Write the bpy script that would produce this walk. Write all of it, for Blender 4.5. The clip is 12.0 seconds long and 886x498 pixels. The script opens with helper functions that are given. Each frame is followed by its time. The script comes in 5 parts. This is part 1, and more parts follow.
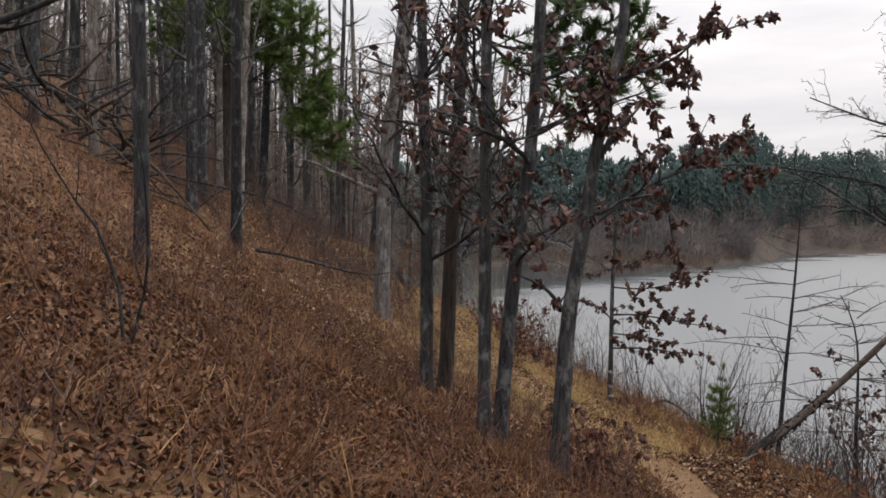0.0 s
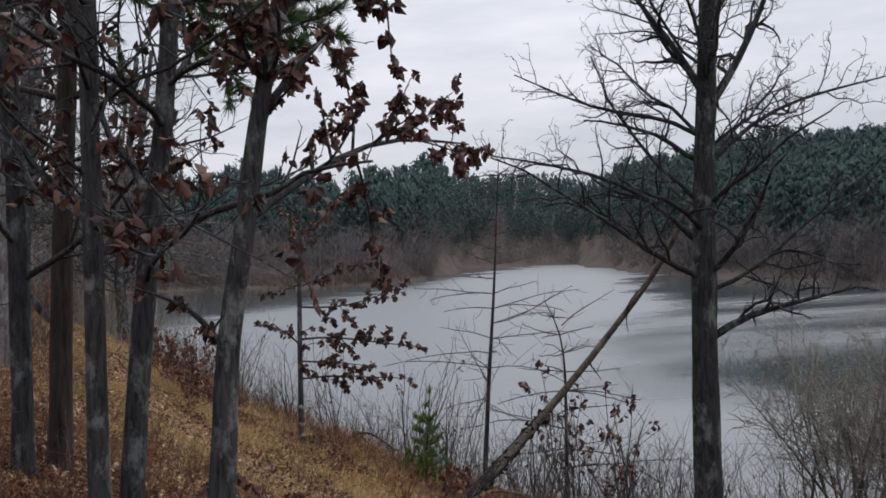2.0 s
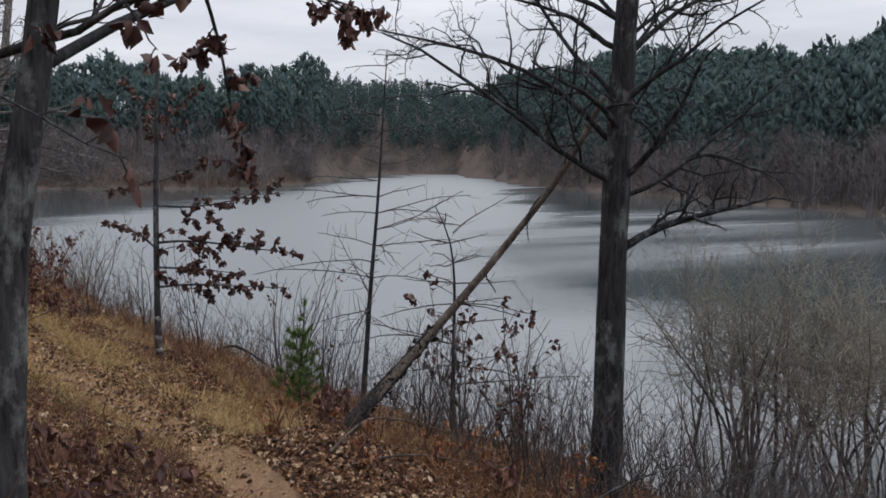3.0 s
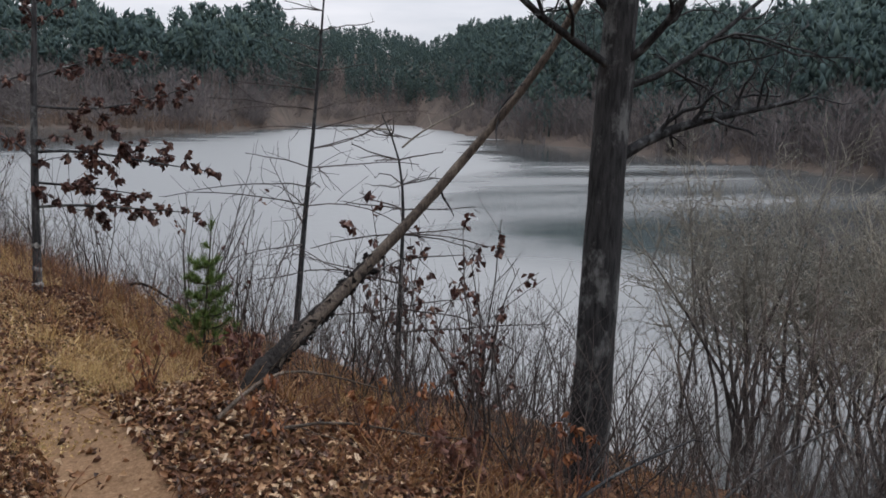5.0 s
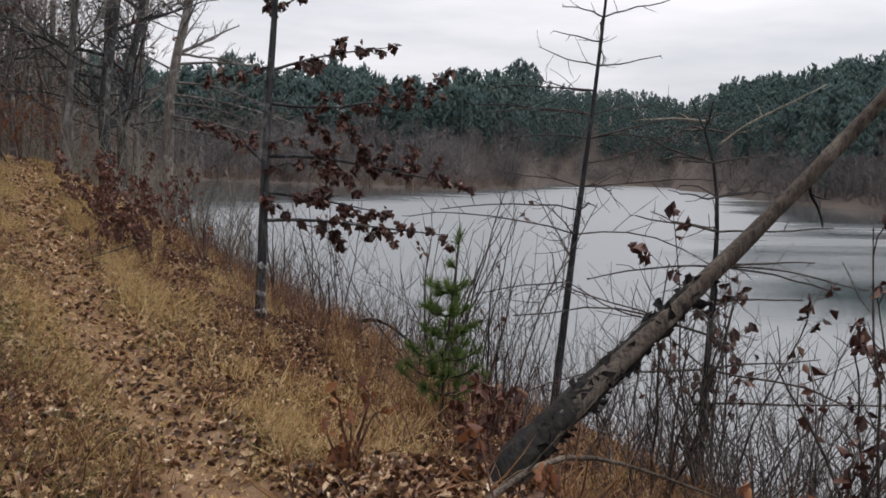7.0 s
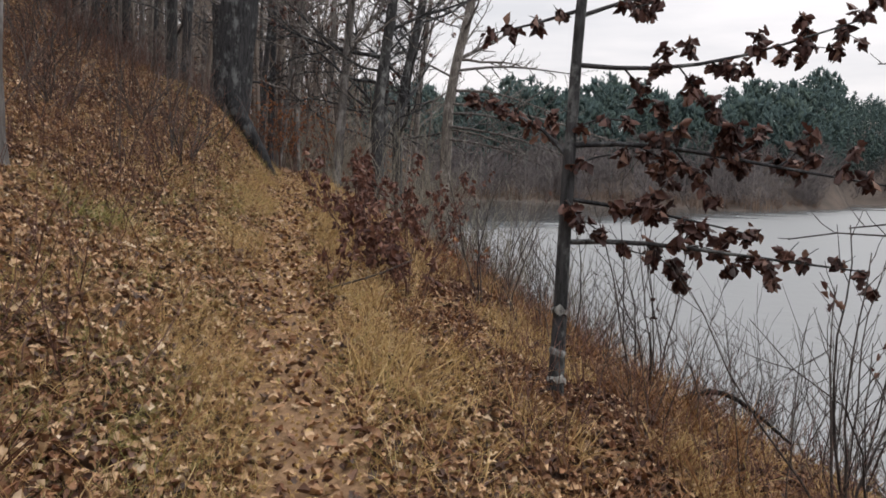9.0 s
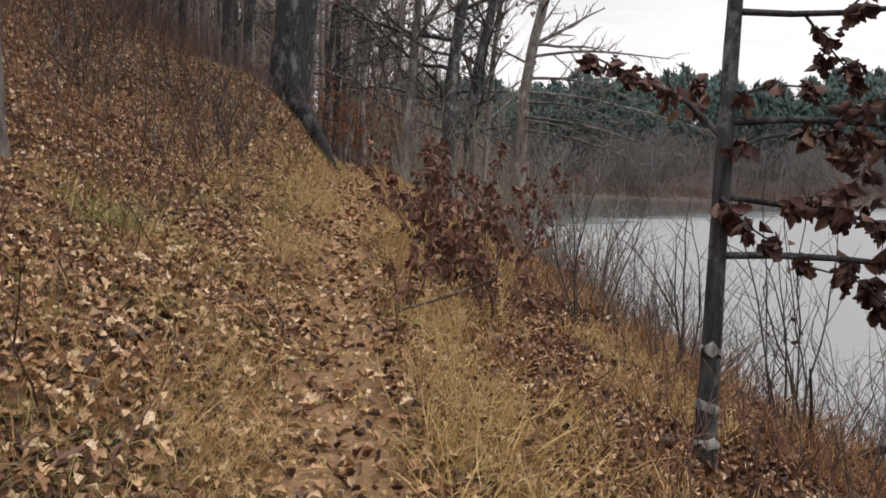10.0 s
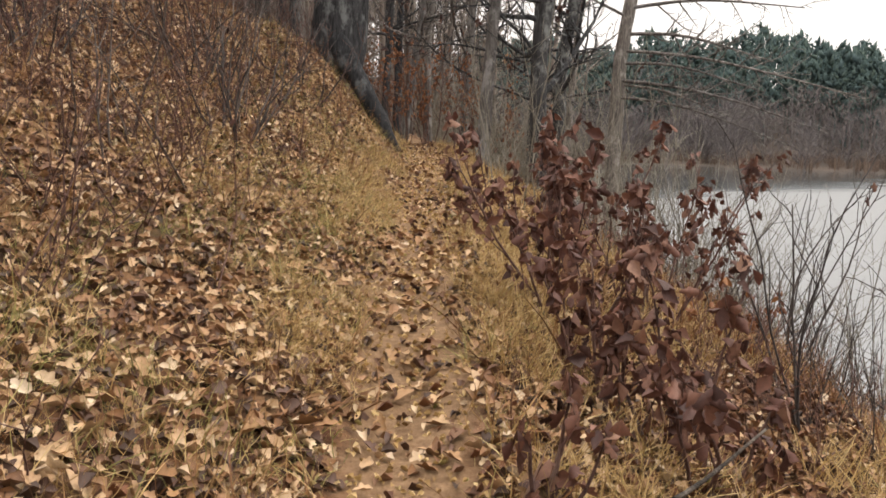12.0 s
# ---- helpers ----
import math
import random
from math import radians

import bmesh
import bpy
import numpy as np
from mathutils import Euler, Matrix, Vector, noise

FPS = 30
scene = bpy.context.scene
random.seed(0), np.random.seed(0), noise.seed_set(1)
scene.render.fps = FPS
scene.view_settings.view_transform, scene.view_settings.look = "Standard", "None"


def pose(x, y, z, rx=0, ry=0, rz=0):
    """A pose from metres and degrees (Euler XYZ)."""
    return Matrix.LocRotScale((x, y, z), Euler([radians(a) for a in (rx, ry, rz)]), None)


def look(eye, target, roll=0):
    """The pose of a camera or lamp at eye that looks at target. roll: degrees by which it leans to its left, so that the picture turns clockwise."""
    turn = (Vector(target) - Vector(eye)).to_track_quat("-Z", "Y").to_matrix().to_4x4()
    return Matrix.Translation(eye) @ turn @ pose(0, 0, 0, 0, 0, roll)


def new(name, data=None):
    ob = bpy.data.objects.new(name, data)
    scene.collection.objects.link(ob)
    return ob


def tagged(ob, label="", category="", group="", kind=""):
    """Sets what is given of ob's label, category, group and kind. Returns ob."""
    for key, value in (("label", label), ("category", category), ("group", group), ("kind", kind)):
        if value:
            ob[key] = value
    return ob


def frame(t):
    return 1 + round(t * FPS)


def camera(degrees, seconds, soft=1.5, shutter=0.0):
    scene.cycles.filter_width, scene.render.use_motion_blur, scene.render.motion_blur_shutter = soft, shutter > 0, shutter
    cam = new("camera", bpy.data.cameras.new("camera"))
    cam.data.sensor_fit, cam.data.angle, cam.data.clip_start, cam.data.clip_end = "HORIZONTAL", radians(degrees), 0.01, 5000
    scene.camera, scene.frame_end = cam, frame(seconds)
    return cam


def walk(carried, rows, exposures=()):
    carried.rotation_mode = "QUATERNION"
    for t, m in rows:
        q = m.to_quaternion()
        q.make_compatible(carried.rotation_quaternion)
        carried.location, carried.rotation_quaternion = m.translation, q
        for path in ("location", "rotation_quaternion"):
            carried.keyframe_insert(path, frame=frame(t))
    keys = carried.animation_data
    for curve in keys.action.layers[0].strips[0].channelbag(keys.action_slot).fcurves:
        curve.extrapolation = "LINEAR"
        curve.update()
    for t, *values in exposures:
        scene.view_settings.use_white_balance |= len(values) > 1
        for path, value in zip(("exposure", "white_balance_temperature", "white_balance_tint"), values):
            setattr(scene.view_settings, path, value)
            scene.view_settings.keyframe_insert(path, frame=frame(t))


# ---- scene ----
cam = camera(55.8, 12.0, soft=1.7)
METRES, EYE, TILT, LEAN, TURN = 19.0, 1.45, -1.1, -0.5, 0.0
ROWS = [
    (0.0, 0.0, 0.0, 0.0, 0.0, 0.0, -0.0),
    (0.5, -0.0007, 0.0392, 0.0028, -9.57, -0.44, 1.74),
    (1.0, 0.0096, 0.0717, 0.0001, -16.28, -1.01, 2.55),
    (1.5, 0.0226, 0.1124, -0.0028, -20.87, -0.02, 2.41),
    (2.0, 0.0351, 0.1529, -0.01, -21.01, 1.16, 2.35),
    (2.5, 0.0487, 0.1933, -0.013, -21.25, -1.43, 1.44),
    (3.0, 0.064, 0.2292, -0.0176, -29.18, -5.32, 0.51),
    (5.0, 0.1323, 0.3375, -0.0548, -32.03, -8.45, -1.14),
    (5.5, 0.1464, 0.3675, -0.0669, -19.8, -6.95, -0.74),
    (6.0, 0.1549, 0.4012, -0.076, -17.07, -7.59, -0.9),
    (6.5, 0.1674, 0.437, -0.088, -16.74, -7.78, -1.62),
    (7.0, 0.1767, 0.4793, -0.0938, -15.07, -4.58, -1.54),
    (7.5, 0.1835, 0.5266, -0.0969, -9.53, -4.73, -2.25),
    (9.5, 0.168, 0.7142, -0.1036, 6.29, -3.44, -1.21),
    (10.0, 0.1576, 0.758, -0.103, 8.06, -4.07, -1.3),
    (10.5, 0.1465, 0.8021, -0.1009, 7.93, -4.45, -1.81),
    (11.0, 0.135, 0.8464, -0.0975, 10.52, -6.06, -1.21),
    (11.5, 0.124, 0.8924, -0.0931, 10.34, -5.97, -1.31),
    (12.0, 0.1089, 0.9379, -0.0881, 12.27, -6.46, -1.22),
]
walk(cam, [(t, pose(0, 0, EYE, TILT, LEAN, TURN) @ pose(METRES * x, METRES * y, METRES * z, 90 + pitch, roll, yaw)) for t, x, y, z, yaw, pitch, roll in ROWS],
     exposures=[(0.0, 0.06, 6600, 10), (1.0, -0.1, 6350, 10), (2.5, -0.22, 6050, 10), (3.2, -0.13, 6050, 10), (5.0, 0.05, 6150, 10), (5.5, 0.05, 6150, 10), (6.0, -0.08, 6200, 10), (6.5, 0.02, 6250, 10), (7.5, -0.02, 6400, 10), (9.5, 0.24, 6600, 10), (10.5, 0.42, 6800, 10), (12.0, 0.72, 7100, 10)])

# ---- sky and light: a bright overcast afternoon ----
SUN_ELEVATION, SUN_AZIMUTH = radians(38), radians(60)
world = bpy.data.worlds.new("overcast_sky")
scene.world = world
world.use_nodes = True
nt = world.node_tree
nt.nodes.clear()
w_out, w_bg = nt.nodes.new("ShaderNodeOutputWorld"), nt.nodes.new("ShaderNodeBackground")
w_sky, w_mix, w_ramp, w_noise = (nt.nodes.new(k) for k in ("ShaderNodeTexSky", "ShaderNodeMix", "ShaderNodeValToRGB", "ShaderNodeTexNoise"))
w_map, w_co = nt.nodes.new("ShaderNodeMapping"), nt.nodes.new("ShaderNodeTexCoord")
w_sky.sky_type, w_sky.sun_disc, w_sky.sun_elevation, w_sky.sun_rotation = "NISHITA", False, SUN_ELEVATION, SUN_AZIMUTH
w_map.inputs["Scale"].default_value = (1.6, 1.6, 9.0)
w_noise.inputs["Scale"].default_value, w_noise.inputs["Detail"].default_value, w_noise.inputs["Roughness"].default_value = 1.6, 5.0, 0.55
w_ramp.color_ramp.elements[0].position, w_ramp.color_ramp.elements[0].color = 0.33, (6.6, 6.6, 6.9, 1)
w_ramp.color_ramp.elements[1].position, w_ramp.color_ramp.elements[1].color = 0.66, (9.3, 8.9, 9.0, 1)
w_mix.data_type = "RGBA"
w_mix.inputs[0].default_value = 0.94
nt.links.new(w_co.outputs["Generated"], w_map.inputs["Vector"])
nt.links.new(w_map.outputs["Vector"], w_noise.inputs["Vector"])
nt.links.new(w_noise.outputs["Fac"], w_ramp.inputs["Fac"])
nt.links.new(w_sky.outputs["Color"], w_mix.inputs[6])
nt.links.new(w_ramp.outputs["Color"], w_mix.inputs[7])
# an overcast dome is brighter overhead than at its rim
w_sep, w_sq, w_gain, w_scale = nt.nodes.new("ShaderNodeSeparateXYZ"), nt.nodes.new("ShaderNodeMath"), nt.nodes.new("ShaderNodeMath"), nt.nodes.new("ShaderNodeVectorMath")
w_sq.operation, w_gain.operation, w_scale.operation = "MULTIPLY", "MULTIPLY_ADD", "SCALE"
w_gain.inputs[1].default_value, w_gain.inputs[2].default_value = 2.8, 1.0
nt.links.new(w_co.outputs["Generated"], w_sep.inputs["Vector"])
nt.links.new(w_sep.outputs["Z"], w_sq.inputs[0])
nt.links.new(w_sep.outputs["Z"], w_sq.inputs[1])
nt.links.new(w_sq.outputs["Value"], w_gain.inputs[0])
nt.links.new(w_mix.outputs[2], w_scale.inputs[0])
nt.links.new(w_gain.outputs["Value"], w_scale.inputs["Scale"])
nt.links.new(w_scale.outputs["Vector"], w_bg.inputs["Color"])
w_bg.inputs["Strength"].default_value = 0.1
nt.links.new(w_bg.outputs["Background"], w_out.inputs["Surface"])

sun_data = bpy.data.lights.new("sun", "SUN")
sun_data.energy, sun_data.angle, sun_data.color = 0.7, radians(25), (1.0, 0.95, 0.88)
sun = new("sun", sun_data)
sun.matrix_world = look((30 * math.sin(SUN_AZIMUTH), 30 * math.cos(SUN_AZIMUTH), 30), (0, 0, 0))


# ---- materials ----
class Nodes:
    """A short hand for one node material."""

    def __init__(self, name):
        self.mat = bpy.data.materials.new(name)
        self.mat.use_nodes = True
        self.tree = self.mat.node_tree
        self.bsdf = self.tree.nodes["Principled BSDF"]

    def add(self, kind, **values):
        n = self.tree.nodes.new(kind)
        for key, value in values.items():
            n.inputs[key.replace("_", " ")].default_value = value
        return n

    def link(self, a, b):
        self.tree.links.new(a, b)

    def coords(self, scale):
        c, m = self.add("ShaderNodeTexCoord"), self.add("ShaderNodeMapping")
        m.inputs["Scale"].default_value = scale
        self.link(c.outputs["Object"], m.inputs["Vector"])
        return m.outputs["Vector"]

    def noise(self, vector, scale, detail=4.0, rough=0.6):
        n = self.add("ShaderNodeTexNoise", Scale=scale, Detail=detail, Roughness=rough)
        self.link(vector, n.inputs["Vector"])
        return n.outputs["Fac"]

    def ramp(self, fac, stops):
        r = self.add("ShaderNodeValToRGB")
        e = r.color_ramp.elements
        while len(e) < len(stops):
            e.new(0.5)
        for k, (p, c) in enumerate(stops):
            e[k].position, e[k].color = p, (*c, 1)
        self.link(fac, r.inputs["Fac"])
        return r.outputs["Color"]

    def blend(self, fac, a, b, how="MIX"):
        m = self.tree.nodes.new("ShaderNodeMix")
        m.data_type, m.blend_type = "RGBA", how
        for socket, v in ((m.inputs[0], fac), (m.inputs[6], a), (m.inputs[7], b)):
            if isinstance(v, (int, float)):
                socket.default_value = v
            elif isinstance(v, tuple):
                socket.default_value = (*v, 1)
            else:
                self.link(v, socket)
        return m.outputs[2]

    def bump(self, height, strength, distance):
        b = self.add("ShaderNodeBump", Strength=strength, Distance=distance)
        self.link(height, b.inputs["Height"])
        self.link(b.outputs["Normal"], self.bsdf.inputs["Normal"])

    def done(self, colour, rough, specular=0.3):
        self.link(colour, self.bsdf.inputs["Base Color"])
        self.bsdf.inputs["Roughness"].default_value = rough
        self.bsdf.inputs["Specular IOR Level"].default_value = specular
        return self.mat


def bark(name, dark, mid, pale, furrow=26.0, lichen=0.62):
    n = Nodes(name)
    v = n.coords((1, 1, 0.16))
    grain = n.noise(v, furrow, 6, 0.65)
    base = n.ramp(grain, [(0.34, dark), (0.55, mid), (0.74, tuple(1.5 * c for c in mid))])
    blotch = n.noise(n.coords((1, 1, 0.6)), 5.0, 5, 0.7)
    mask = n.ramp(blotch, [(lichen - 0.05, (0, 0, 0)), (lichen + 0.08, (0.75, 0.75, 0.75))])
    info = n.add("ShaderNodeObjectInfo")
    tone = n.ramp(info.outputs["Random"], [(0.0, (0.8, 0.8, 0.82)), (1.0, (1.15, 1.1, 1.05))])
    n.bump(grain, 0.9, 0.03)
    return n.done(n.blend(1.0, n.blend(mask, base, pale), tone, "MULTIPLY"), 0.9, 0.2)


def leafy(name, stops, rough=0.6, through_light=0.25):
    """Leaves or blades that each take a tone of their own."""
    n = Nodes(name)
    geo = n.add("ShaderNodeNewGeometry")
    tone = n.ramp(geo.outputs["Random Per Island"], stops)
    mottle = n.noise(n.coords((1, 1, 1)), 60.0, 3)
    colour = n.blend(0.35, tone, n.ramp(mottle, [(0.3, (0.35, 0.33, 0.3)), (0.7, (1.3, 1.28, 1.25))]), "MULTIPLY")
    n.done(colour, rough, 0.35)
    if through_light:
        t, m = n.add("ShaderNodeBsdfTranslucent"), n.add("ShaderNodeMixShader", Fac=through_light)
        n.link(colour, t.inputs["Color"])
        n.link(n.bsdf.outputs["BSDF"], m.inputs[1])
        n.link(t.outputs["BSDF"], m.inputs[2])
        n.link(m.outputs["Shader"], n.tree.nodes["Material Output"].inputs["Surface"])
    return n.mat


def ground_material():
    n = Nodes("leaf_strewn_earth")
    v = n.coords((1, 1, 1))
    warp = n.add("ShaderNodeTexVoronoi", Scale=13.0, Randomness=1.0)
    n.link(v, warp.inputs["Vector"])
    sep = n.add("ShaderNodeSeparateColor")
    n.link(warp.outputs["Color"], sep.inputs["Color"])
    litter = n.ramp(sep.outputs[0], [(0.0, (0.025, 0.014, 0.009)), (0.35, (0.075, 0.035, 0.018)), (0.7, (0.13, 0.063, 0.031)), (1.0, (0.22, 0.13, 0.075))])
    fine = n.noise(v, 45.0, 6, 0.7)
    litter = n.blend(0.6, litter, n.ramp(fine, [(0.3, (0.25, 0.25, 0.25)), (0.7, (1.5, 1.5, 1.5))]), "MULTIPLY")
    straw = n.ramp(n.noise(n.coords((1, 1, 0.3)), 38.0, 6, 0.7), [(0.3, (0.07, 0.05, 0.02)), (0.55, (0.24, 0.17, 0.075)), (0.8, (0.40, 0.30, 0.15))])
    patch = n.ramp(n.noise(v, 0.9, 5, 0.65), [(0.50, (0, 0, 0)), (0.62, (0.28, 0.28, 0.28))])
    soil = n.ramp(n.noise(v, 30.0, 8, 0.75), [(0.28, (0.09, 0.052, 0.029)), (0.55, (0.23, 0.145, 0.082)), (0.8, (0.38, 0.27, 0.175))])
    worn = n.add("ShaderNodeAttribute")
    worn.attribute_name = "worn"
    edge = n.blend(0.5, worn.outputs["Color"], n.noise(v, 7.0, 5, 0.7), "OVERLAY")
    mask = n.ramp(edge, [(0.40, (0, 0, 0)), (0.66, (0.9, 0.9, 0.9))])
    wild = n.blend(patch, litter, straw)
    wet = n.add("ShaderNodeAttribute")
    wet.attribute_name = "far"
    wood_floor = n.ramp(n.noise(v, 0.12, 6, 0.7), [(0.35, (0.05, 0.042, 0.036)), (0.65, (0.10, 0.078, 0.064))])
    colour = n.blend(wet.outputs["Color"], n.blend(mask, wild, soil), wood_floor)
    rise = n.blend(0.5, warp.outputs["Distance"], fine)
    n.bump(rise, 0.8, 0.04)
    return n.done(colour, 0.95, 0.15)


def water_material():
    """Lake water: a wind-ruffled lane down the middle, calm mirror-like water at its sides with ruffled streaks."""
    n = Nodes("lake_water")
    v = n.coords((1, 1, 1))
    n.bsdf.inputs["Base Color"].default_value = (0.05, 0.06, 0.063, 1)
    streak = n.noise(n.coords((0.010, 0.05, 1)), 1.0, 4, 0.5)
    m = n.add("ShaderNodeMapping")
    m.inputs["Rotation"].default_value = (0, 0, radians(33))
    n.link(v, m.inputs["Vector"])
    sep = n.add("ShaderNodeSeparateXYZ")
    n.link(m.outputs["Vector"], sep.inputs["Vector"])
    sway, lane, edge = n.add("ShaderNodeMath"), n.add("ShaderNodeMath"), n.add("ShaderNodeMath")
    for k in (sway, lane):
        k.operation = "MULTIPLY_ADD"
    sway.inputs[1].default_value, sway.inputs[2].default_value = 34.0, -17.0
    n.link(n.noise(n.coords((0.02, 0.06, 1)), 1.0, 3, 0.5), sway.inputs[0])
    edge.operation = "ADD"
    n.link(sep.outputs["X"], edge.inputs[0])
    n.link(sway.outputs["Value"], edge.inputs[1])
    lane.inputs[1].default_value, lane.inputs[2].default_value = 0.01, 0.5
    n.link(edge.outputs["Value"], lane.inputs[0])
    middle = n.ramp(lane.outputs["Value"], [(0.07, (0, 0, 0)), (0.2, (1, 1, 1)), (0.51, (1, 1, 1)), (0.58, (0, 0, 0))])
    gusts = n.ramp(streak, [(0.54, (0.0, 0.0, 0.0)), (0.68, (0.8, 0.8, 0.8))])
    ruffled = n.blend(1.0, middle, gusts, "LIGHTEN")
    n.link(n.blend(ruffled, (0.07, 0.07, 0.07), (0.36, 0.36, 0.36)), n.bsdf.inputs["Roughness"])
    n.link(n.blend(ruffled, (1.45, 1.45, 1.45), (2.7, 2.7, 2.7)), n.bsdf.inputs["IOR"])
    ripple = n.blend(0.5, n.noise(v, 3.2, 3, 0.6), n.noise(n.coords((0.6, 1.4, 1)), 0.8, 3, 0.5))
    n.bump(n.blend(n.blend(ruffled, (0.16, 0.16, 0.16), (1, 1, 1)), (0.5, 0.5, 0.5), ripple), 0.22, 0.12)
    return n.mat


BARK_GREY = bark("grey_brown_bark", (0.013, 0.0135, 0.0145), (0.046, 0.047, 0.05), (0.19, 0.205, 0.205), 26.0, 0.575)
BARK_PALE = bark("pale_grey_bark", (0.05, 0.045, 0.043), (0.14, 0.13, 0.12), (0.31, 0.30, 0.29), 22.0, 0.56)
BARK_DARK = bark("dark_bark", (0.009, 0.0095, 0.0105), (0.031, 0.032, 0.034), (0.14, 0.15, 0.152), 26.0, 0.585)
LICHEN = bark("pale_lichen", (0.07, 0.07, 0.066), (0.2, 0.2, 0.19), (0.33, 0.33, 0.31), 30.0, 0.55)
BARK_DEAD = bark("weathered_dead_wood", (0.022, 0.019, 0.017), (0.09, 0.074, 0.06), (0.22, 0.19, 0.155), 34.0, 0.58)
BARK_ROT = bark("rotten_bark", (0.005, 0.0045, 0.0045), (0.017, 0.0145, 0.013), (0.05, 0.042, 0.034), 20.0, 0.66)
BARK_PINE = bark("pine_bark", (0.018, 0.016, 0.015), (0.052, 0.043, 0.038), (0.13, 0.12, 0.11), 18.0, 0.66)
# russet leaves against the sky, with their backlit darkness in the colour
LEAF_DRY_BACKLIT = leafy("backlit_russet_leaf", [(0.0, (0.026, 0.012, 0.011)), (0.5, (0.068, 0.029, 0.023)), (0.85, (0.115, 0.053, 0.039)), (1.0, (0.19, 0.11, 0.078))], 0.6, 0.15)
# brighter copy for low shrubs: light from above painted into the tones
LEAF_DRY_TOPLIT = leafy("toplit_russet_leaf", [(0.0, (0.045, 0.02, 0.016)), (0.5, (0.11, 0.046, 0.033)), (0.85, (0.17, 0.078, 0.052)), (1.0, (0.25, 0.14, 0.095))], 0.6, 0.2)
LEAF_LITTER = leafy("fallen_leaf", [(0.0, (0.05, 0.028, 0.018)), (0.22, (0.085, 0.04, 0.024)), (0.5, (0.25, 0.128, 0.06)), (0.75, (0.43, 0.28, 0.155)), (0.93, (0.5, 0.37, 0.235)), (1.0, (0.54, 0.43, 0.31))], 0.55, 0.1)
STRAW = leafy("dry_straw_grass", [(0.0, (0.22, 0.13, 0.05)), (0.5, (0.44, 0.295, 0.12)), (0.93, (0.60, 0.45, 0.23)), (1.0, (0.26, 0.24, 0.08))], 0.6, 0.25)
OLIVE_GRASS = leafy("olive_grass", [(0.0, (0.10, 0.11, 0.035)), (0.5, (0.22, 0.21, 0.065)), (1.0, (0.40, 0.34, 0.13))], 0.6, 0.25)
RUSSET_GRASS = leafy("russet_grass", [(0.0, (0.09, 0.04, 0.018)), (0.6, (0.23, 0.115, 0.05)), (1.0, (0.36, 0.22, 0.10))], 0.6, 0.25)
# redder grass than the russet one, also darkened in place of canopy shade
RED_GRASS_SHADED = leafy("shaded_red_brown_grass", [(0.0, (0.05, 0.02, 0.009)), (0.6, (0.125, 0.052, 0.022)), (1.0, (0.22, 0.12, 0.06))], 0.6, 0.2)
NEEDLES = leafy("pine_needles", [(0.0, (0.025, 0.05, 0.018)), (0.5, (0.05, 0.10, 0.03)), (1.0, (0.11, 0.16, 0.045))], 0.5, 0.2)
TWIG = bark("bare_twig", (0.028, 0.024, 0.023), (0.07, 0.06, 0.056), (0.16, 0.15, 0.14), 40.0, 0.6)
TWIG_PALE = bark("pale_twig", (0.09, 0.084, 0.07), (0.175, 0.165, 0.137), (0.28, 0.27, 0.23), 40.0, 0.5)
TWIG_TAN = bark("tan_twig", (0.07, 0.057, 0.05), (0.16, 0.13, 0.112), (0.26, 0.235, 0.21), 40.0, 0.55)
TWIG_RED = bark("reddish_twig", (0.05, 0.03, 0.028), (0.13, 0.075, 0.062), (0.2, 0.15, 0.13), 40.0, 0.6)
# pine green lifted towards pale blue: distance haze put into the base colour
FAR_PINE_HAZED = leafy("hazed_far_pine_foliage", [(0.0, (0.078, 0.12, 0.124)), (0.6, (0.092, 0.138, 0.132)), (1.0, (0.108, 0.152, 0.128))], 1.0, 0.5)
# grey-brown twigs, their tone raised to stand in for haze over the lake
FAR_BARE_HAZED = leafy("hazed_far_bare_twigs", [(0.0, (0.095, 0.088, 0.092)), (0.5, (0.132, 0.12, 0.122)), (1.0, (0.18, 0.158, 0.152))], 0.9, 0.2)
BEND_WOOD = leafy("bare_brown_wood", [(0.0, (0.10, 0.085, 0.076)), (0.5, (0.17, 0.14, 0.12)), (1.0, (0.27, 0.235, 0.205))], 0.9, 0.2)
LEAF_ORANGE = leafy("rusty_orange_leaf", [(0.0, (0.10, 0.035, 0.016)), (0.5, (0.21, 0.082, 0.034)), (1.0, (0.34, 0.16, 0.07))], 0.6, 0.25)
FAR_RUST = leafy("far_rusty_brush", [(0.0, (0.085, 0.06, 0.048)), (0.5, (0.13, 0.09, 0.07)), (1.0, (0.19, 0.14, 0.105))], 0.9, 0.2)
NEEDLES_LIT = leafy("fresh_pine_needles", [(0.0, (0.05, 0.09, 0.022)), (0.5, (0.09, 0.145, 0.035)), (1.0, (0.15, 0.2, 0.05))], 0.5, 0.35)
# red-brown leaf and pine-straw hue, with some overhead tree shade painted in
LEAF_RED_SHADED = leafy("shaded_red_brown_litter", [(0.0, (0.02, 0.008, 0.005)), (0.4, (0.075, 0.027, 0.0115)), (0.82, (0.15, 0.06, 0.026)), (0.97, (0.23, 0.12, 0.06)), (1.0, (0.36, 0.26, 0.18))], 0.6, 0.1)
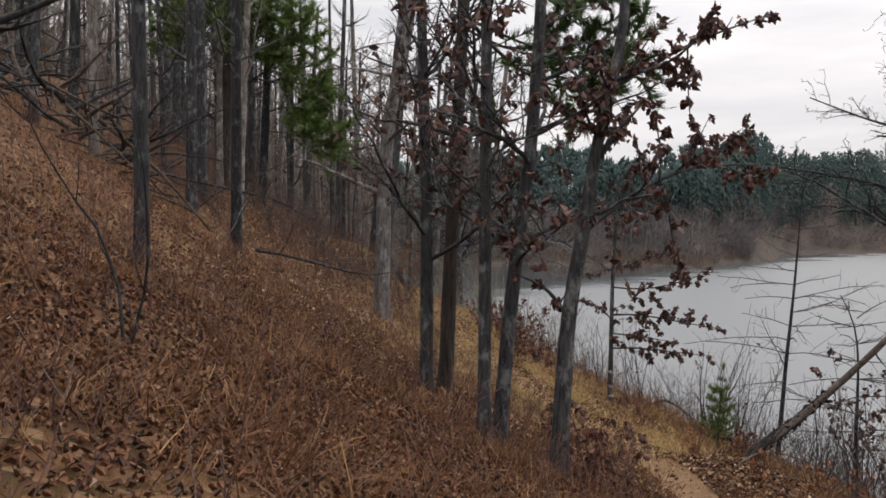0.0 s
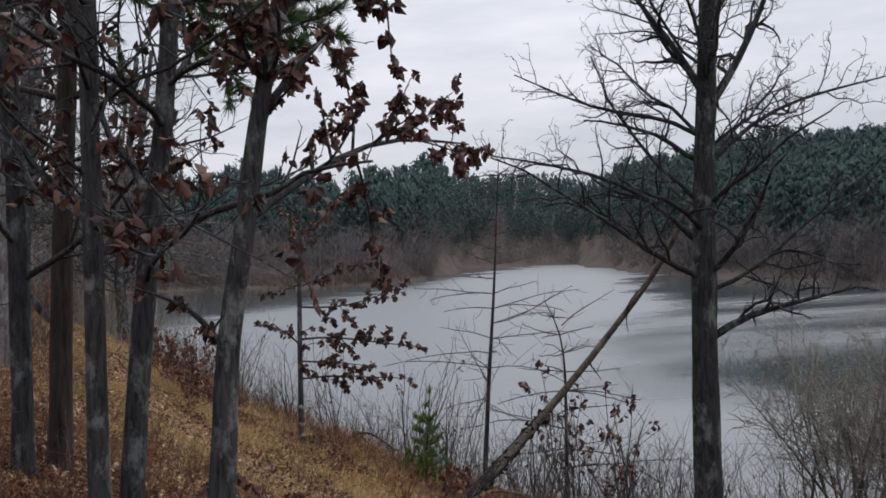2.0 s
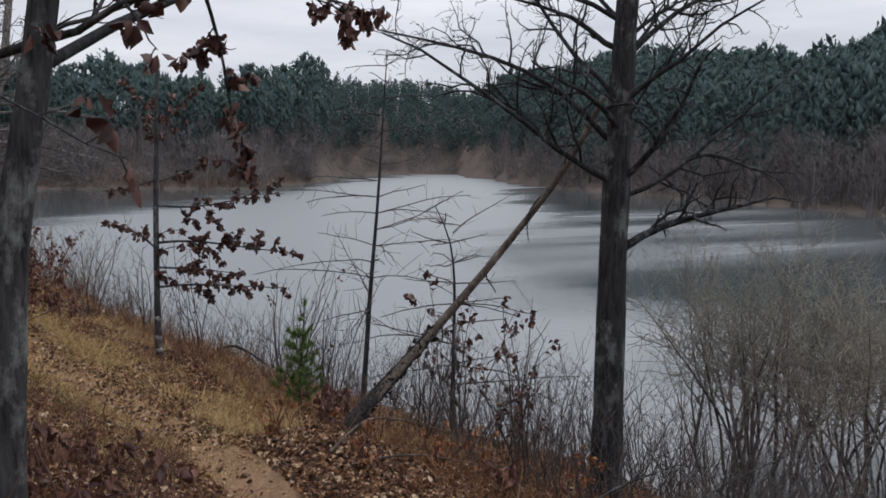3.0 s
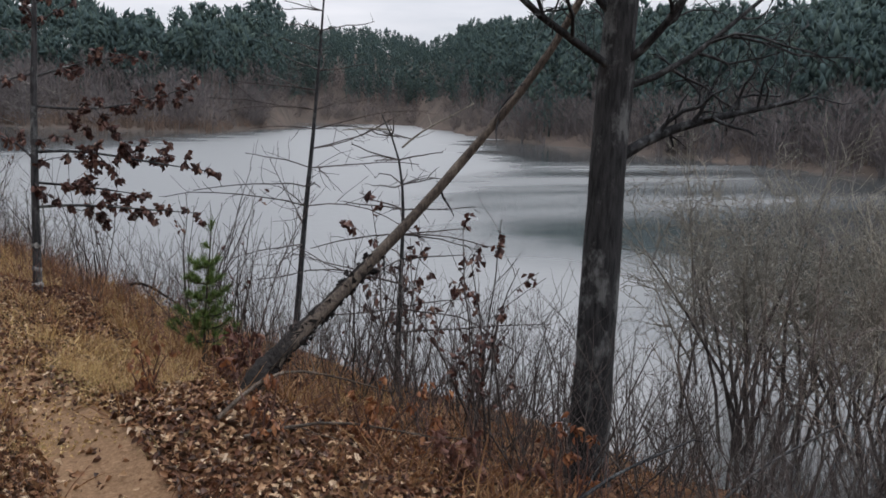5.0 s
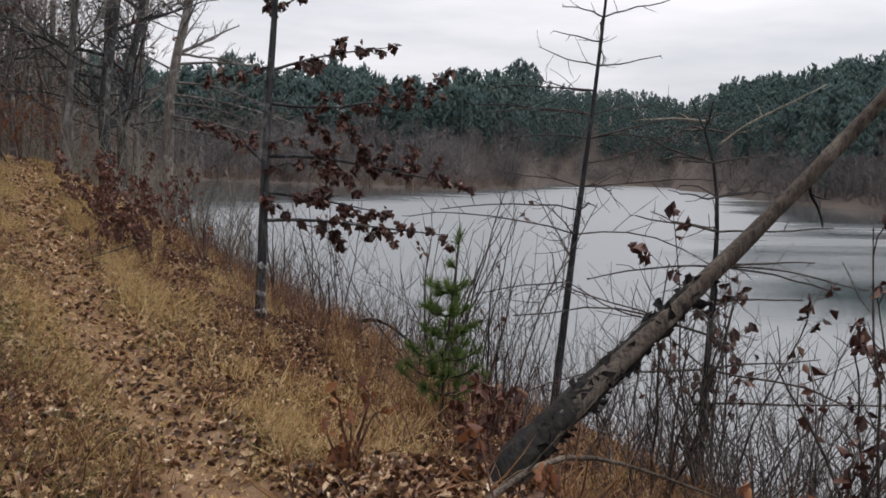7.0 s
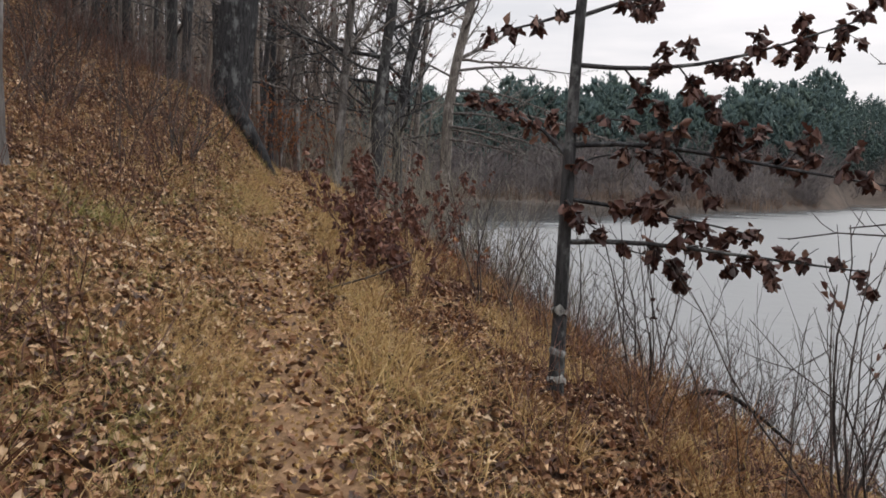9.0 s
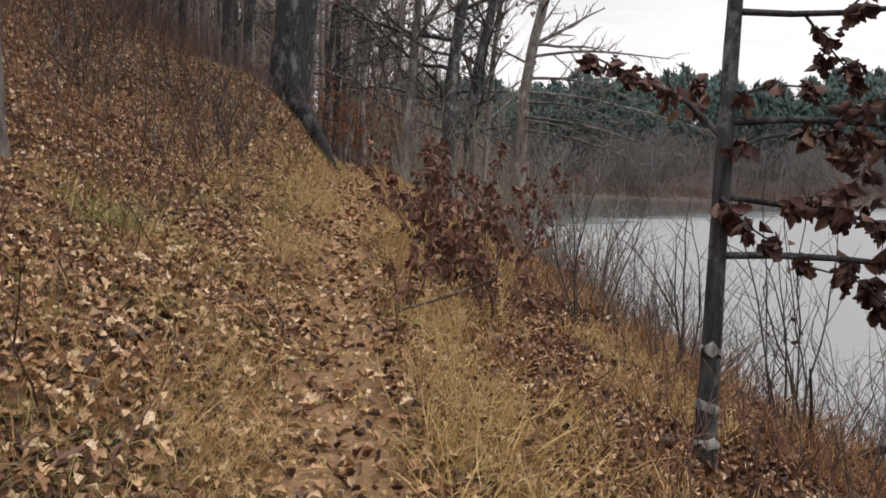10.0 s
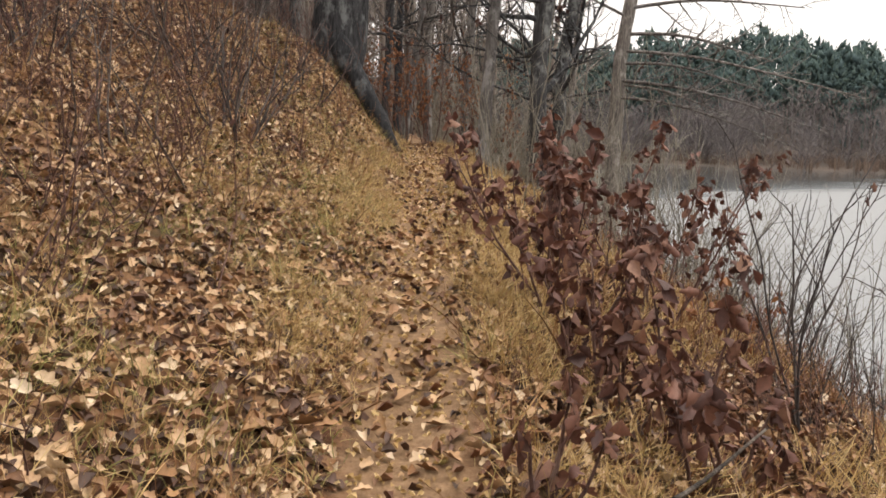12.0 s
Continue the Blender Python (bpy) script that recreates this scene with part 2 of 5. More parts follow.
def loose_leaf():
    n = Nodes("loose_leaf")
    info = n.add("ShaderNodeObjectInfo")
    tone = n.ramp(info.outputs["Random"], [(0.0, (0.12, 0.055, 0.025)), (0.4, (0.26, 0.14, 0.06)), (0.75, (0.38, 0.245, 0.13)), (1.0, (0.47, 0.35, 0.23))])
    return n.done(n.blend(0.4, tone, n.ramp(n.noise(n.coords((1, 1, 1)), 50.0, 3), [(0.3, (0.4, 0.38, 0.35)), (0.7, (1.25, 1.22, 1.2))]), "MULTIPLY"), 0.55)


LEAF_LOOSE = loose_leaf()
GROUND, LAKE = ground_material(), water_material()


# ---- the lie of the land ----
WATER = -4.0
TRAIL = [(0.3, -60, 2.0), (0.2, -12, 0.5), (0.0, 0, 0.0), (0.2, 1.4, -0.04), (0.7, 2.9, -0.25), (1.3, 4.4, -0.45), (2.5, 6.4, -1.18), (2.95, 7.6, -1.6),
         (3.36, 9.1, -1.97), (3.5, 10.5, -2.1), (3.45, 13.5, -2.24), (2.8, 15.8, -2.2), (2.1, 17.8, -2.0), (1.6, 19.7, -1.83), (0.6, 23.8, -1.35),
         (-0.4, 28, -1.0), (-1.2, 31.5, -0.75), (-3.0, 37, -0.6), (-7, 50, -0.3), (-14, 80, 0.0), (-50, 150, 1.0), (-60, 900, 1.0)]
SHORE = [(15, -60), (14, 0), (10.6, 12), (8.7, 19), (6.5, 25), (4.8, 31), (3.3, 38), (1.4, 48), (-1, 62), (-9, 80), (-24, 100), (-40, 140), (-50, 900)]
FAR = [(-180, 140), (-30, 120), (-8, 130), (-3, 145), (17, 140), (20.5, 175), (22.5, 290), (31, 300), (34, 190), (38, 150), (46, 116), (57, 92), (75, 75), (100, 62), (150, 80), (180, 140)]
_ys = np.arange(-60, 900, 0.25)


def _soft(xs, vs, w):
    v = np.interp(_ys, xs, vs)
    pad = np.pad(v, w, mode="edge")
    for _ in range(2):
        pad = np.convolve(pad, np.ones(2 * w + 1) / (2 * w + 1), "same")
    out = pad[w:-w]
    out[:w * 2], out[-w * 2:] = v[:w * 2], v[-w * 2:]
    return out


_tx = _soft([p[1] for p in TRAIL], [p[0] for p in TRAIL], 3)
_tz = _soft([p[1] for p in TRAIL], [p[2] for p in TRAIL], 3)
_sx = _soft([p[1] for p in SHORE], [p[0] for p in SHORE], 8)


def trail_x(y):
    return np.interp(y, _ys, _tx)


def ground_z(x, y):
    """Height of the land at x, y (numbers or arrays)."""
    x, y = np.asarray(x, float), np.asarray(y, float)
    xc, zc, xs = np.interp(y, _ys, _tx), np.interp(y, _ys, _tz), np.interp(y, _ys, _sx)
    u, us = x - xc, xs - xc
    v = np.maximum(0, -u - 0.3)
    vv = np.minimum(v, 17)
    hill = 0.40 * vv + 0.014 * np.minimum(vv, 12) ** 2 + 0.02 * np.maximum(0, v - 17)
    hill = hill * (1 + 0.6 * np.exp(-((y - 30.5) / 5) ** 2 - (v / 9) ** 2))
    s = np.clip((u - 0.35) / np.maximum(us - 0.35, 0.5), 0, 1.6)
    bank = (WATER - zc) * s ** 1.1
    bump = 0.10 * np.sin(x * 0.9 + 1.3 * np.sin(y * 0.5)) * np.sin(y * 0.7 + 0.6 * x) + 0.035 * np.sin(2.9 * x + y) * np.sin(2.3 * y - x)
    near = zc + hill + bank + bump * np.clip(np.abs(u) - 0.3, 0, 1) - 0.05 * np.exp(-(u / 0.28) ** 2)
    near = near + 0.45 * np.exp(-((x + 2.9) / 1.0) ** 2 - ((y - 29.8) / 2.2) ** 2) + 0.38 * np.exp(-((x + 2.15) / 0.7) ** 2 - ((y - 29.1) / 1.0) ** 2) + 0.36 * np.exp(-((x - 4.7) / 0.9) ** 2 - ((y - 12.7) / 1.1) ** 2)
    dx, dy = x - 2, y - 8
    r, a = np.hypot(dx, dy), np.degrees(np.arctan2(dx, dy))
    R = np.interp(a, [f[0] for f in FAR], [f[1] for f in FAR]) + 2.5 * np.sin(a * 1.7) + 1.5 * np.sin(a * 4.1)
    d = r - R
    top = np.interp(a, [-180, -10, 15, 23, 33, 42, 60, 180], [20, 24, 26, 44, 44, 34, 34, 20]) + 4 * np.sin(a * 0.33) + 2.5 * np.sin(a * 0.9 + r * 0.03)
    far = WATER + np.where(d < 0, 0.12 * d, np.where(d < 8, 0.12 * d, 0.96 + top * (1 - np.exp(-(d - 8) / 110))))
    return np.maximum(np.maximum(near, WATER - 2.5 - 0 * near), np.maximum(far, WATER - 2.5))


# ---- mesh tools ----
class Geo:
    """Triangles gathered for one mesh."""

    def __init__(self):
        self.v, self.t, self.n = [], [], 0

    def add(self, v, t):
        self.v.append(np.asarray(v, float))
        self.t.append(np.asarray(t, int) + self.n)
        self.n += len(v)

    def tube(self, pts, radii, sides=6, rough=0.0, rng=None):
        pts, radii = np.asarray(pts, float), np.asarray(radii, float)
        k = len(pts)
        tan = np.empty_like(pts)
        tan[1:-1], tan[0], tan[-1] = pts[2:] - pts[:-2], pts[1] - pts[0], pts[-1] - pts[-2]
        tan /= np.sqrt((tan * tan).sum(1))[:, None] + 1e-9
        a = np.zeros_like(tan)
        if abs(tan[:, 0].mean()) < 0.7:
            a[:, 1], a[:, 2] = tan[:, 2], -tan[:, 1]
        else:
            a[:, 0], a[:, 1] = tan[:, 1], -tan[:, 0]
        a /= np.sqrt((a * a).sum(1))[:, None] + 1e-9
        b = np.stack([tan[:, 1] * a[:, 2] - tan[:, 2] * a[:, 1], tan[:, 2] * a[:, 0] - tan[:, 0] * a[:, 2], tan[:, 0] * a[:, 1] - tan[:, 1] * a[:, 0]], -1)
        th = np.arange(sides) * 2 * np.pi / sides
        rad = np.repeat(radii[:, None], sides, 1)
        if rough and rng is not None:
            rad = rad * (1 + rough * rng.standard_normal(rad.shape) + rough * rng.standard_normal(sides)[None, :])
        ring = pts[:, None, :] + rad[:, :, None] * (np.cos(th)[None, :, None] * a[:, None, :] + np.sin(th)[None, :, None] * b[:, None, :])
        i = np.arange(k - 1)[:, None] * sides
        j, j2 = np.arange(sides)[None, :], (np.arange(sides)[None, :] + 1) % sides
        q = np.stack([i + j, i + j2, i + sides + j2, i + sides + j], -1).reshape(-1, 4)
        t = np.concatenate([q[:, [0, 1, 2]], q[:, [0, 2, 3]]])
        v = np.concatenate([ring.reshape(-1, 3), pts[-1:]])
        last = (k - 1) * sides
        cap = np.stack([last + np.arange(sides), last + (np.arange(sides) + 1) % sides, np.full(sides, k * sides)], -1)
        self.add(v, np.concatenate([t, cap]))

    def scatter(self, shape, at, basis, size):
        """Copies of a small shape (verts, triangles) at places, with 3x3 bases and sizes."""
        sv, st = shape
        at, basis, size = np.asarray(at, float), np.asarray(basis, float), np.asarray(size, float)
        if not len(at):
            return
        v = at[:, None, :] + np.einsum("nij,kj->nki", basis, sv) * size[:, None, None]
        t = st[None] + (np.arange(len(at)) * len(sv))[:, None, None]
        self.add(v.reshape(-1, 3), t.reshape(-1, 3))

    def mesh(self, name, smooth=True):
        v, t = np.concatenate(self.v), np.concatenate(self.t)
        me = bpy.data.meshes.new(name)
        me.vertices.add(len(v))
        me.vertices.foreach_set("co", v.ravel())
        me.loops.add(t.size)
        me.loops.foreach_set("vertex_index", t.ravel())
        me.polygons.add(len(t))
        me.polygons.foreach_set("loop_start", np.arange(len(t)) * 3)
        if smooth:
            me.polygons.foreach_set("use_smooth", np.ones(len(t), bool))
        me.update(calc_edges=True)
        return me


def part(name, geo, material, parent=None, label="", smooth=True):
    """One mesh object out of a Geo, under a thing where one is given."""
    me = geo.mesh(name, smooth)
    me.materials.append(material)
    ob = new(name, me)
    if parent is not None:
        ob.parent = parent
        ob.matrix_parent_inverse = parent.matrix_basis.inverted()
    if label:
        ob["label"] = label
    return ob


def thing(name, place, label, category, group="", kind=""):
    ob = new(name)
    ob.empty_display_size = 0.1
    ob.matrix_basis = pose(*place)
    return tagged(ob, label, category, group, kind)


def unit(v):
    v = np.asarray(v, float)
    return v / (np.linalg.norm(v, axis=-1, keepdims=True) + 1e-9)


def bases(axis, rng, facing=None, turn=1.0):
    """Orthonormal bases whose second column is axis; the third near facing, or free."""
    y = unit(axis)
    z = rng.standard_normal(y.shape) * turn
    if facing is not None:
        z = z + facing
    x = unit(np.cross(y, z))
    return np.stack([x, y, np.cross(x, y)], -1)


def fan(outline, dip):
    pts = np.array([(x, y, dip * (x * x * 3 - 0.3 * y * y)) for x, y in outline] + [(0, 0.5, -dip * 0.3)])
    k = len(outline)
    return pts, np.array([(i, (i + 1) % k, k) for i in range(k)])


OAK_LEAF = fan([(0, -0.08), (0.16, 0.14), (0.14, 0.28), (0.32, 0.42), (0.31, 0.54), (0.2, 0.62), (0.25, 0.8), (0.1, 0.97), (-0.1, 1.0), (-0.25, 0.82), (-0.19, 0.62), (-0.33, 0.52), (-0.31, 0.4), (-0.13, 0.28), (-0.15, 0.13)], 0.6)
CURLED_LEAF = fan([(0, -0.05), (0.2, 0.2), (0.34, 0.5), (0.16, 0.85), (0, 1.0), (-0.3, 0.5), (-0.18, 0.2)], 0.75)
LITTER_LEAF = fan([(0, -0.05), (0.3, 0.25), (0.26, 0.7), (0, 1.0), (-0.33, 0.6), (-0.2, 0.2)], 1.3)
BLADE = (np.array([(-0.012, 0, 0), (0.012, 0, 0), (-0.011, 0.4, 0.08), (0.011, 0.4, 0.08), (-0.007, 0.72, 0.3), (0.007, 0.72, 0.3), (0, 0.92, 0.6)]),
         np.array([(0, 1, 2), (1, 3, 2), (2, 3, 4), (3, 5, 4), (4, 5, 6)]))
NEEDLE = (np.array([(-0.03, 0, 0), (0.03, 0, 0), (0.0, 1, 0.05)]), np.array([(0, 1, 2)]))
NEEDLE_SPRAY = (np.array([(-0.05, 0, 0), (0.05, 0, 0), (0.1, 0.9, 0.05), (-0.06, 1.0, 0.1), (-0.25, 0.8, 0)]), np.array([(0, 1, 2), (0, 1, 3), (0, 1, 4)]))


def curve(points, n):
    """A smooth line of n points through a few."""
    p = np.asarray(points, float)
    d = np.concatenate([[0], np.cumsum(np.linalg.norm(np.diff(p, axis=0), axis=1))])
    s = np.linspace(0, d[-1], n)
    out = np.stack([np.interp(s, d, p[:, k]) for k in range(3)], -1)
    if n > 5:
        for _ in range(2):
            out[1:-1] = 0.25 * out[:-2] + 0.5 * out[1:-1] + 0.25 * out[2:]
    return out


def wander(rng, p, d, length, n, wobble, lift=0.0):
    """A crooked line that starts at p along d."""
    step, (x, y, z), (dx, dy, dz) = length / (n - 1), p, d
    m = math.sqrt(dx * dx + dy * dy + dz * dz) + 1e-9
    dx, dy, dz = dx / m, dy / m, dz / m
    out = [(x, y, z)]
    for a, b, c in (wobble * rng.standard_normal((n - 1, 3))).tolist():
        dx, dy, dz = dx + a, dy + b, dz + c + lift
        m = math.sqrt(dx * dx + dy * dy + dz * dz) + 1e-9
        dx, dy, dz = dx / m, dy / m, dz / m
        x, y, z = x + step * dx, y + step * dy, z + step * dz
        out.append((x, y, z))
    return np.array(out)


def ramify(g, rng, pts, r0, r1, depth, per_metre, ratio, tips, sides=5, angle=0.9, lift=0.05, first=0.2, wobble=0.16, floor=0.0028):
    """A branch along pts with side branches on it, to the given depth."""
    k = len(pts)
    g.tube(pts, np.linspace(r0, r1, k), sides)
    length = np.linalg.norm(np.diff(pts, axis=0), axis=1).sum()
    if depth <= 0:
        tips.append(pts)
        return
    count = max(1, int(round(per_metre * length * (1 - first) * rng.uniform(0.8, 1.2))))
    for f in np.linspace(first, 0.97, count) + rng.uniform(-0.04, 0.04, count):
        f = min(max(f, 0.02), 0.98)
        i = min(int(f * (k - 1)), k - 2)
        w = f * (k - 1) - i
        p, t = pts[i] * (1 - w) + pts[i + 1] * w, unit(pts[i + 1] - pts[i])
        (tx, ty, tz), (sx, sy, sz) = t.tolist(), rng.standard_normal(3).tolist()
        sx, sy, sz = ty * sz - tz * sy, tz * sx - tx * sz, tx * sy - ty * sx
        m = math.sin(angle) / (math.sqrt(sx * sx + sy * sy + sz * sz) + 1e-9)
        d = (tx * math.cos(angle) + sx * m, ty * math.cos(angle) + sy * m, tz * math.cos(angle) + sz * m + lift)
        r = max(floor, min(0.65 * (r0 + (r1 - r0) * f), 0.5 * r0))
        sub = length * ratio * (1.15 - 0.7 * f) * rng.uniform(0.6, 1.25)
        ramify(g, rng, wander(rng, p, d, sub, 4 if depth == 1 else 6, wobble, lift), r, max(0.6 * floor, 0.3 * r), depth - 1, per_metre * 1.5, ratio, tips, 3 if depth < 3 else 4, angle, lift, 0.2, wobble, floor)


def hang_leaves(g, rng, tips, share, per_tip, size, shape=OAK_LEAF, droop=1.0):
    """Dead leaves that hang in bunches from the twig ends."""
    at = []
    for pts in tips:
        if rng.random() < share:
            for _ in range(rng.poisson(per_tip)):
                f = rng.uniform(0.45, 1.0)
                i = min(int(f * (len(pts) - 1)), len(pts) - 2)
                at.append(pts[i] + (pts[i + 1] - pts[i]) * rng.random() + rng.normal(0, 0.02, 3))
    if at:
        at = np.array(at)
        axis = rng.standard_normal((len(at), 3)) * 0.75 + np.array((0, 0, -droop))
        curled = rng.random(len(at)) < 0.6
        for form, mine in ((CURLED_LEAF, curled), (shape, ~curled)):
            g.scatter(form, at[mine], bases(axis[mine], rng), size * rng.uniform(0.6, 1.2, int(mine.sum())))


def trunk_geo(rng, points, r0, r1, flare=0.35, rough=0.035, sides=12, step=0.3):
    p = curve(points, max(8, int(np.linalg.norm(np.diff(np.asarray(points, float), axis=0), axis=1).sum() / step)))
    s = np.linspace(0, 1, len(p))
    h = p[:, 2] - p[0, 2]
    g = Geo()
    g.tube(p, (r0 + (r1 - r0) * s) * (1 + flare * np.exp(-h / 0.25)), sides, rough, rng)
    return g, p


def limb_dirs(rng, p, lo, hi, count):
    for f in np.sort(rng.uniform(lo, hi, count)):
        i = min(int(f * (len(p) - 1)), len(p) - 2)
        yield f, p[i]


def tree(name, points, r0, r1, label, seed, material=None, limbs=(), count=8, lo=0.35, hi=0.97, reach=2.2, rise=0.5, depth=2, per_metre=4.2,
         leaf_share=0.0, per_tip=4.0, leaf=0.11, group="", category="tree", ratio=0.42, floor=0.005, merge=False, stout=(0.25, 0.5), crook=0.16):
    """A tree from the line of its trunk: named limbs along given lines, and more that grow by chance."""
    rng = np.random.default_rng(seed)
    material = material or BARK_GREY
    points = [tuple(q) for q in points]
    base = points[0]
    points[0] = (base[0], base[1], min(base[2], float(ground_z(base[0], base[1]))) - 0.12)
    top = thing(name, (base[0], base[1], float(ground_z(base[0], base[1]))), label, category, group)
    g, p = trunk_geo(rng, points, r0, r1, sides=8 if merge else 14)
    part("trunk", g, material, top)
    lines = [(np.asarray(curve(l, 8)), r) for l, r in limbs]
    for f, q in limb_dirs(rng, p, lo, hi, count):
        a = rng.uniform(0, 2 * math.pi)
        d = (math.cos(a), math.sin(a), rise * rng.uniform(0.4, 1.5))
        r = (r0 + (r1 - r0) * f) * rng.uniform(*stout)
        lines.append((wander(rng, q, d, reach * rng.uniform(0.5, 1.2) * (1.2 - 0.5 * f), 8, 0.17, 0.05), max(r, 0.006)))
    tips = []
    lg = Geo()
    for pts, r in lines:
        ramify(lg, rng, pts, r, max(0.005, r * 0.25), depth, per_metre, ratio, tips, floor=floor, wobble=crook)
        if not merge:
            part("limb", lg, material, top)
            lg = Geo()
    if merge and lg.n:
        part("crown", lg, material, top)
    if leaf_share:
        lv = Geo()
        hang_leaves(lv, rng, tips, leaf_share, per_tip, leaf)
        if lv.n:
            part("leaves", lv, LEAF_DRY_BACKLIT, top, "withered russet leaves that still hang", smooth=False)
    return top


# ---- ground and lake ----
def spread(lo, hi, step, end_lo, end_hi, growth=1.13):
    mid, left, right, s = list(np.arange(lo, hi, step)), [], [], step
    x = lo
    while x > end_lo:
        s *= growth
        x -= s
        left.append(x)
    x, s = mid[-1], step
    while x < end_hi:
        s *= growth
        x += s
        right.append(x)
    return np.array(left[::-1] + mid + right)


gx, gy = spread(-7, 12, 0.16, -900, 900), spread(-3, 36, 0.18, -500, 1100)
GX, GY = np.meshgrid(gx, gy)
GZ = ground_z(GX, GY)
GZ = GZ + np.where((np.hypot(GX, GY) < 60) & (GZ > WATER - 0.2), 0.02 * np.sin(GX * 9.1 + 3 * np.sin(GY * 5.3)) * np.sin(GY * 8.3), 0)
nx, ny = len(gx), len(gy)
ii = (np.arange(ny - 1)[:, None] * nx + np.arange(nx - 1)[None, :]).ravel()
g = Geo()
g.add(np.stack([GX.ravel(), GY.ravel(), GZ.ravel()], -1), np.concatenate([np.stack([ii, ii + 1, ii + nx + 1], -1), np.stack([ii, ii + nx + 1, ii + nx], -1)]))
ground = tagged(part("ground", g, GROUND), "leaf-strewn hillside with a narrow worn dirt footpath", "ground", kind="structure")
u_all = (GX - trail_x(GY)).ravel()
bare_ends = np.where(GY.ravel() < 13.5, 1.0, 0.8 + 0.2 * np.sin(GY.ravel() * 0.9))
w1 = ground.data.attributes.new("worn", "FLOAT", "POINT")
w1.data.foreach_set("value", (np.exp(-(u_all / 0.34) ** 4) * bare_ends).astype(np.float32))
w2 = ground.data.attributes.new("far", "FLOAT", "POINT")
w2.data.foreach_set("value", np.clip((np.hypot(GX - 2, GY - 10).ravel() - 55) / 20, 0, 1).astype(np.float32))

g = Geo()
g.add([(-300, -400, WATER), (700, -400, WATER), (700, 700, WATER), (-300, 700, WATER)], [(0, 1, 2), (0, 2, 3)])
water = tagged(part("water", g, LAKE, smooth=False), "grey rippled lake water under an overcast sky", "lake", kind="structure")


# ---- far shore woods ----
def far_place(rng, count, a0, a1, d0, d1):
    """Places on the far shore: angle from the walk, distance behind the waterline."""
    a = rng.uniform(a0, a1, count)
    R = np.interp(a, [f[0] for f in FAR], [f[1] for f in FAR]) + 2.5 * np.sin(a * 1.7) + 1.5 * np.sin(a * 4.1)
    d = d0 + (d1 - d0) * rng.random(count) ** 1.3
    x, y = 2 + (R + d) * np.sin(np.radians(a)), 8 + (R + d) * np.cos(np.radians(a))
    return x, y, ground_z(x, y), d


FAR_CARD = (np.array([(0, 0, 0), (0.36, 0.5, 0.08), (0.05, 1, 0.1), (-0.3, 0.55, 0.05)]), np.array([(0, 1, 2), (0, 2, 3)]))


CLUMP = (np.array([(0.75, 0, 0), (0.1, 0.6, 0.2), (-0.55, 0.2, 0), (0, -0.8, 0.1), (0.1, 0, 2.0), (0, 0.1, -1.5)]),
         np.array([(0, 1, 4), (1, 2, 4), (2, 3, 4), (3, 0, 4), (1, 0, 5), (2, 1, 5), (3, 2, 5), (0, 3, 5)]))


def far_pines(name, label, seed, count, a0, a1, d0, d1, tall, low=0.2, n=30, fringe=100, broad=0.17):
    """Pines whose crowns are many small clumps with a ragged fringe of sprays."""
    rng = np.random.default_rng(seed)
    g = Geo()
    x, y, z, d = far_place(rng, count, a0, a1, d0, d1)
    h = tall * rng.uniform(0.6, 1.2, count)
    for k in range(count):
        g.tube([(x[k], y[k], z[k] - 0.3), (x[k], y[k], z[k] + h[k] * 0.95)], [0.2, 0.05], 3)

    def spots(m, lean):
        f = low + (1 - low) * (np.arange(m)[None] + rng.random((count, m))) / m
        th = rng.uniform(0, 2 * math.pi, (count, m))
        dome = np.sqrt(np.clip(1 - ((f - low - 0.36 * (1 - low)) / (0.66 * (1 - low))) ** 2, 0.02, 1))
        rad = h[:, None] * broad * dome * rng.random((count, m)) ** lean
        return np.stack([x[:, None] + rad * np.cos(th), y[:, None] + rad * np.sin(th), z[:, None] + h[:, None] * f], -1).reshape(-1, 3)

    at = spots(n, 0.8)
    g.scatter(CLUMP, at, bases(rng.standard_normal((count * n, 3)) * (1, 1, 0.3), rng, np.array((0, 0, 2.0))), np.repeat(h, n) * 0.042 * rng.uniform(0.5, 1.35, count * n))
    at = spots(fringe, 0.3)
    ax = 0.35 * rng.standard_normal((count * fringe, 3)) + np.array((0, 0, 1.0))
    g.scatter(FAR_CARD, at, bases(ax, rng), np.repeat(h, fringe) * 0.042 * rng.uniform(0.5, 1.4, count * fringe))
    return tagged(part(name, g, FAR_PINE_HAZED), label, "woods", kind="stuff")


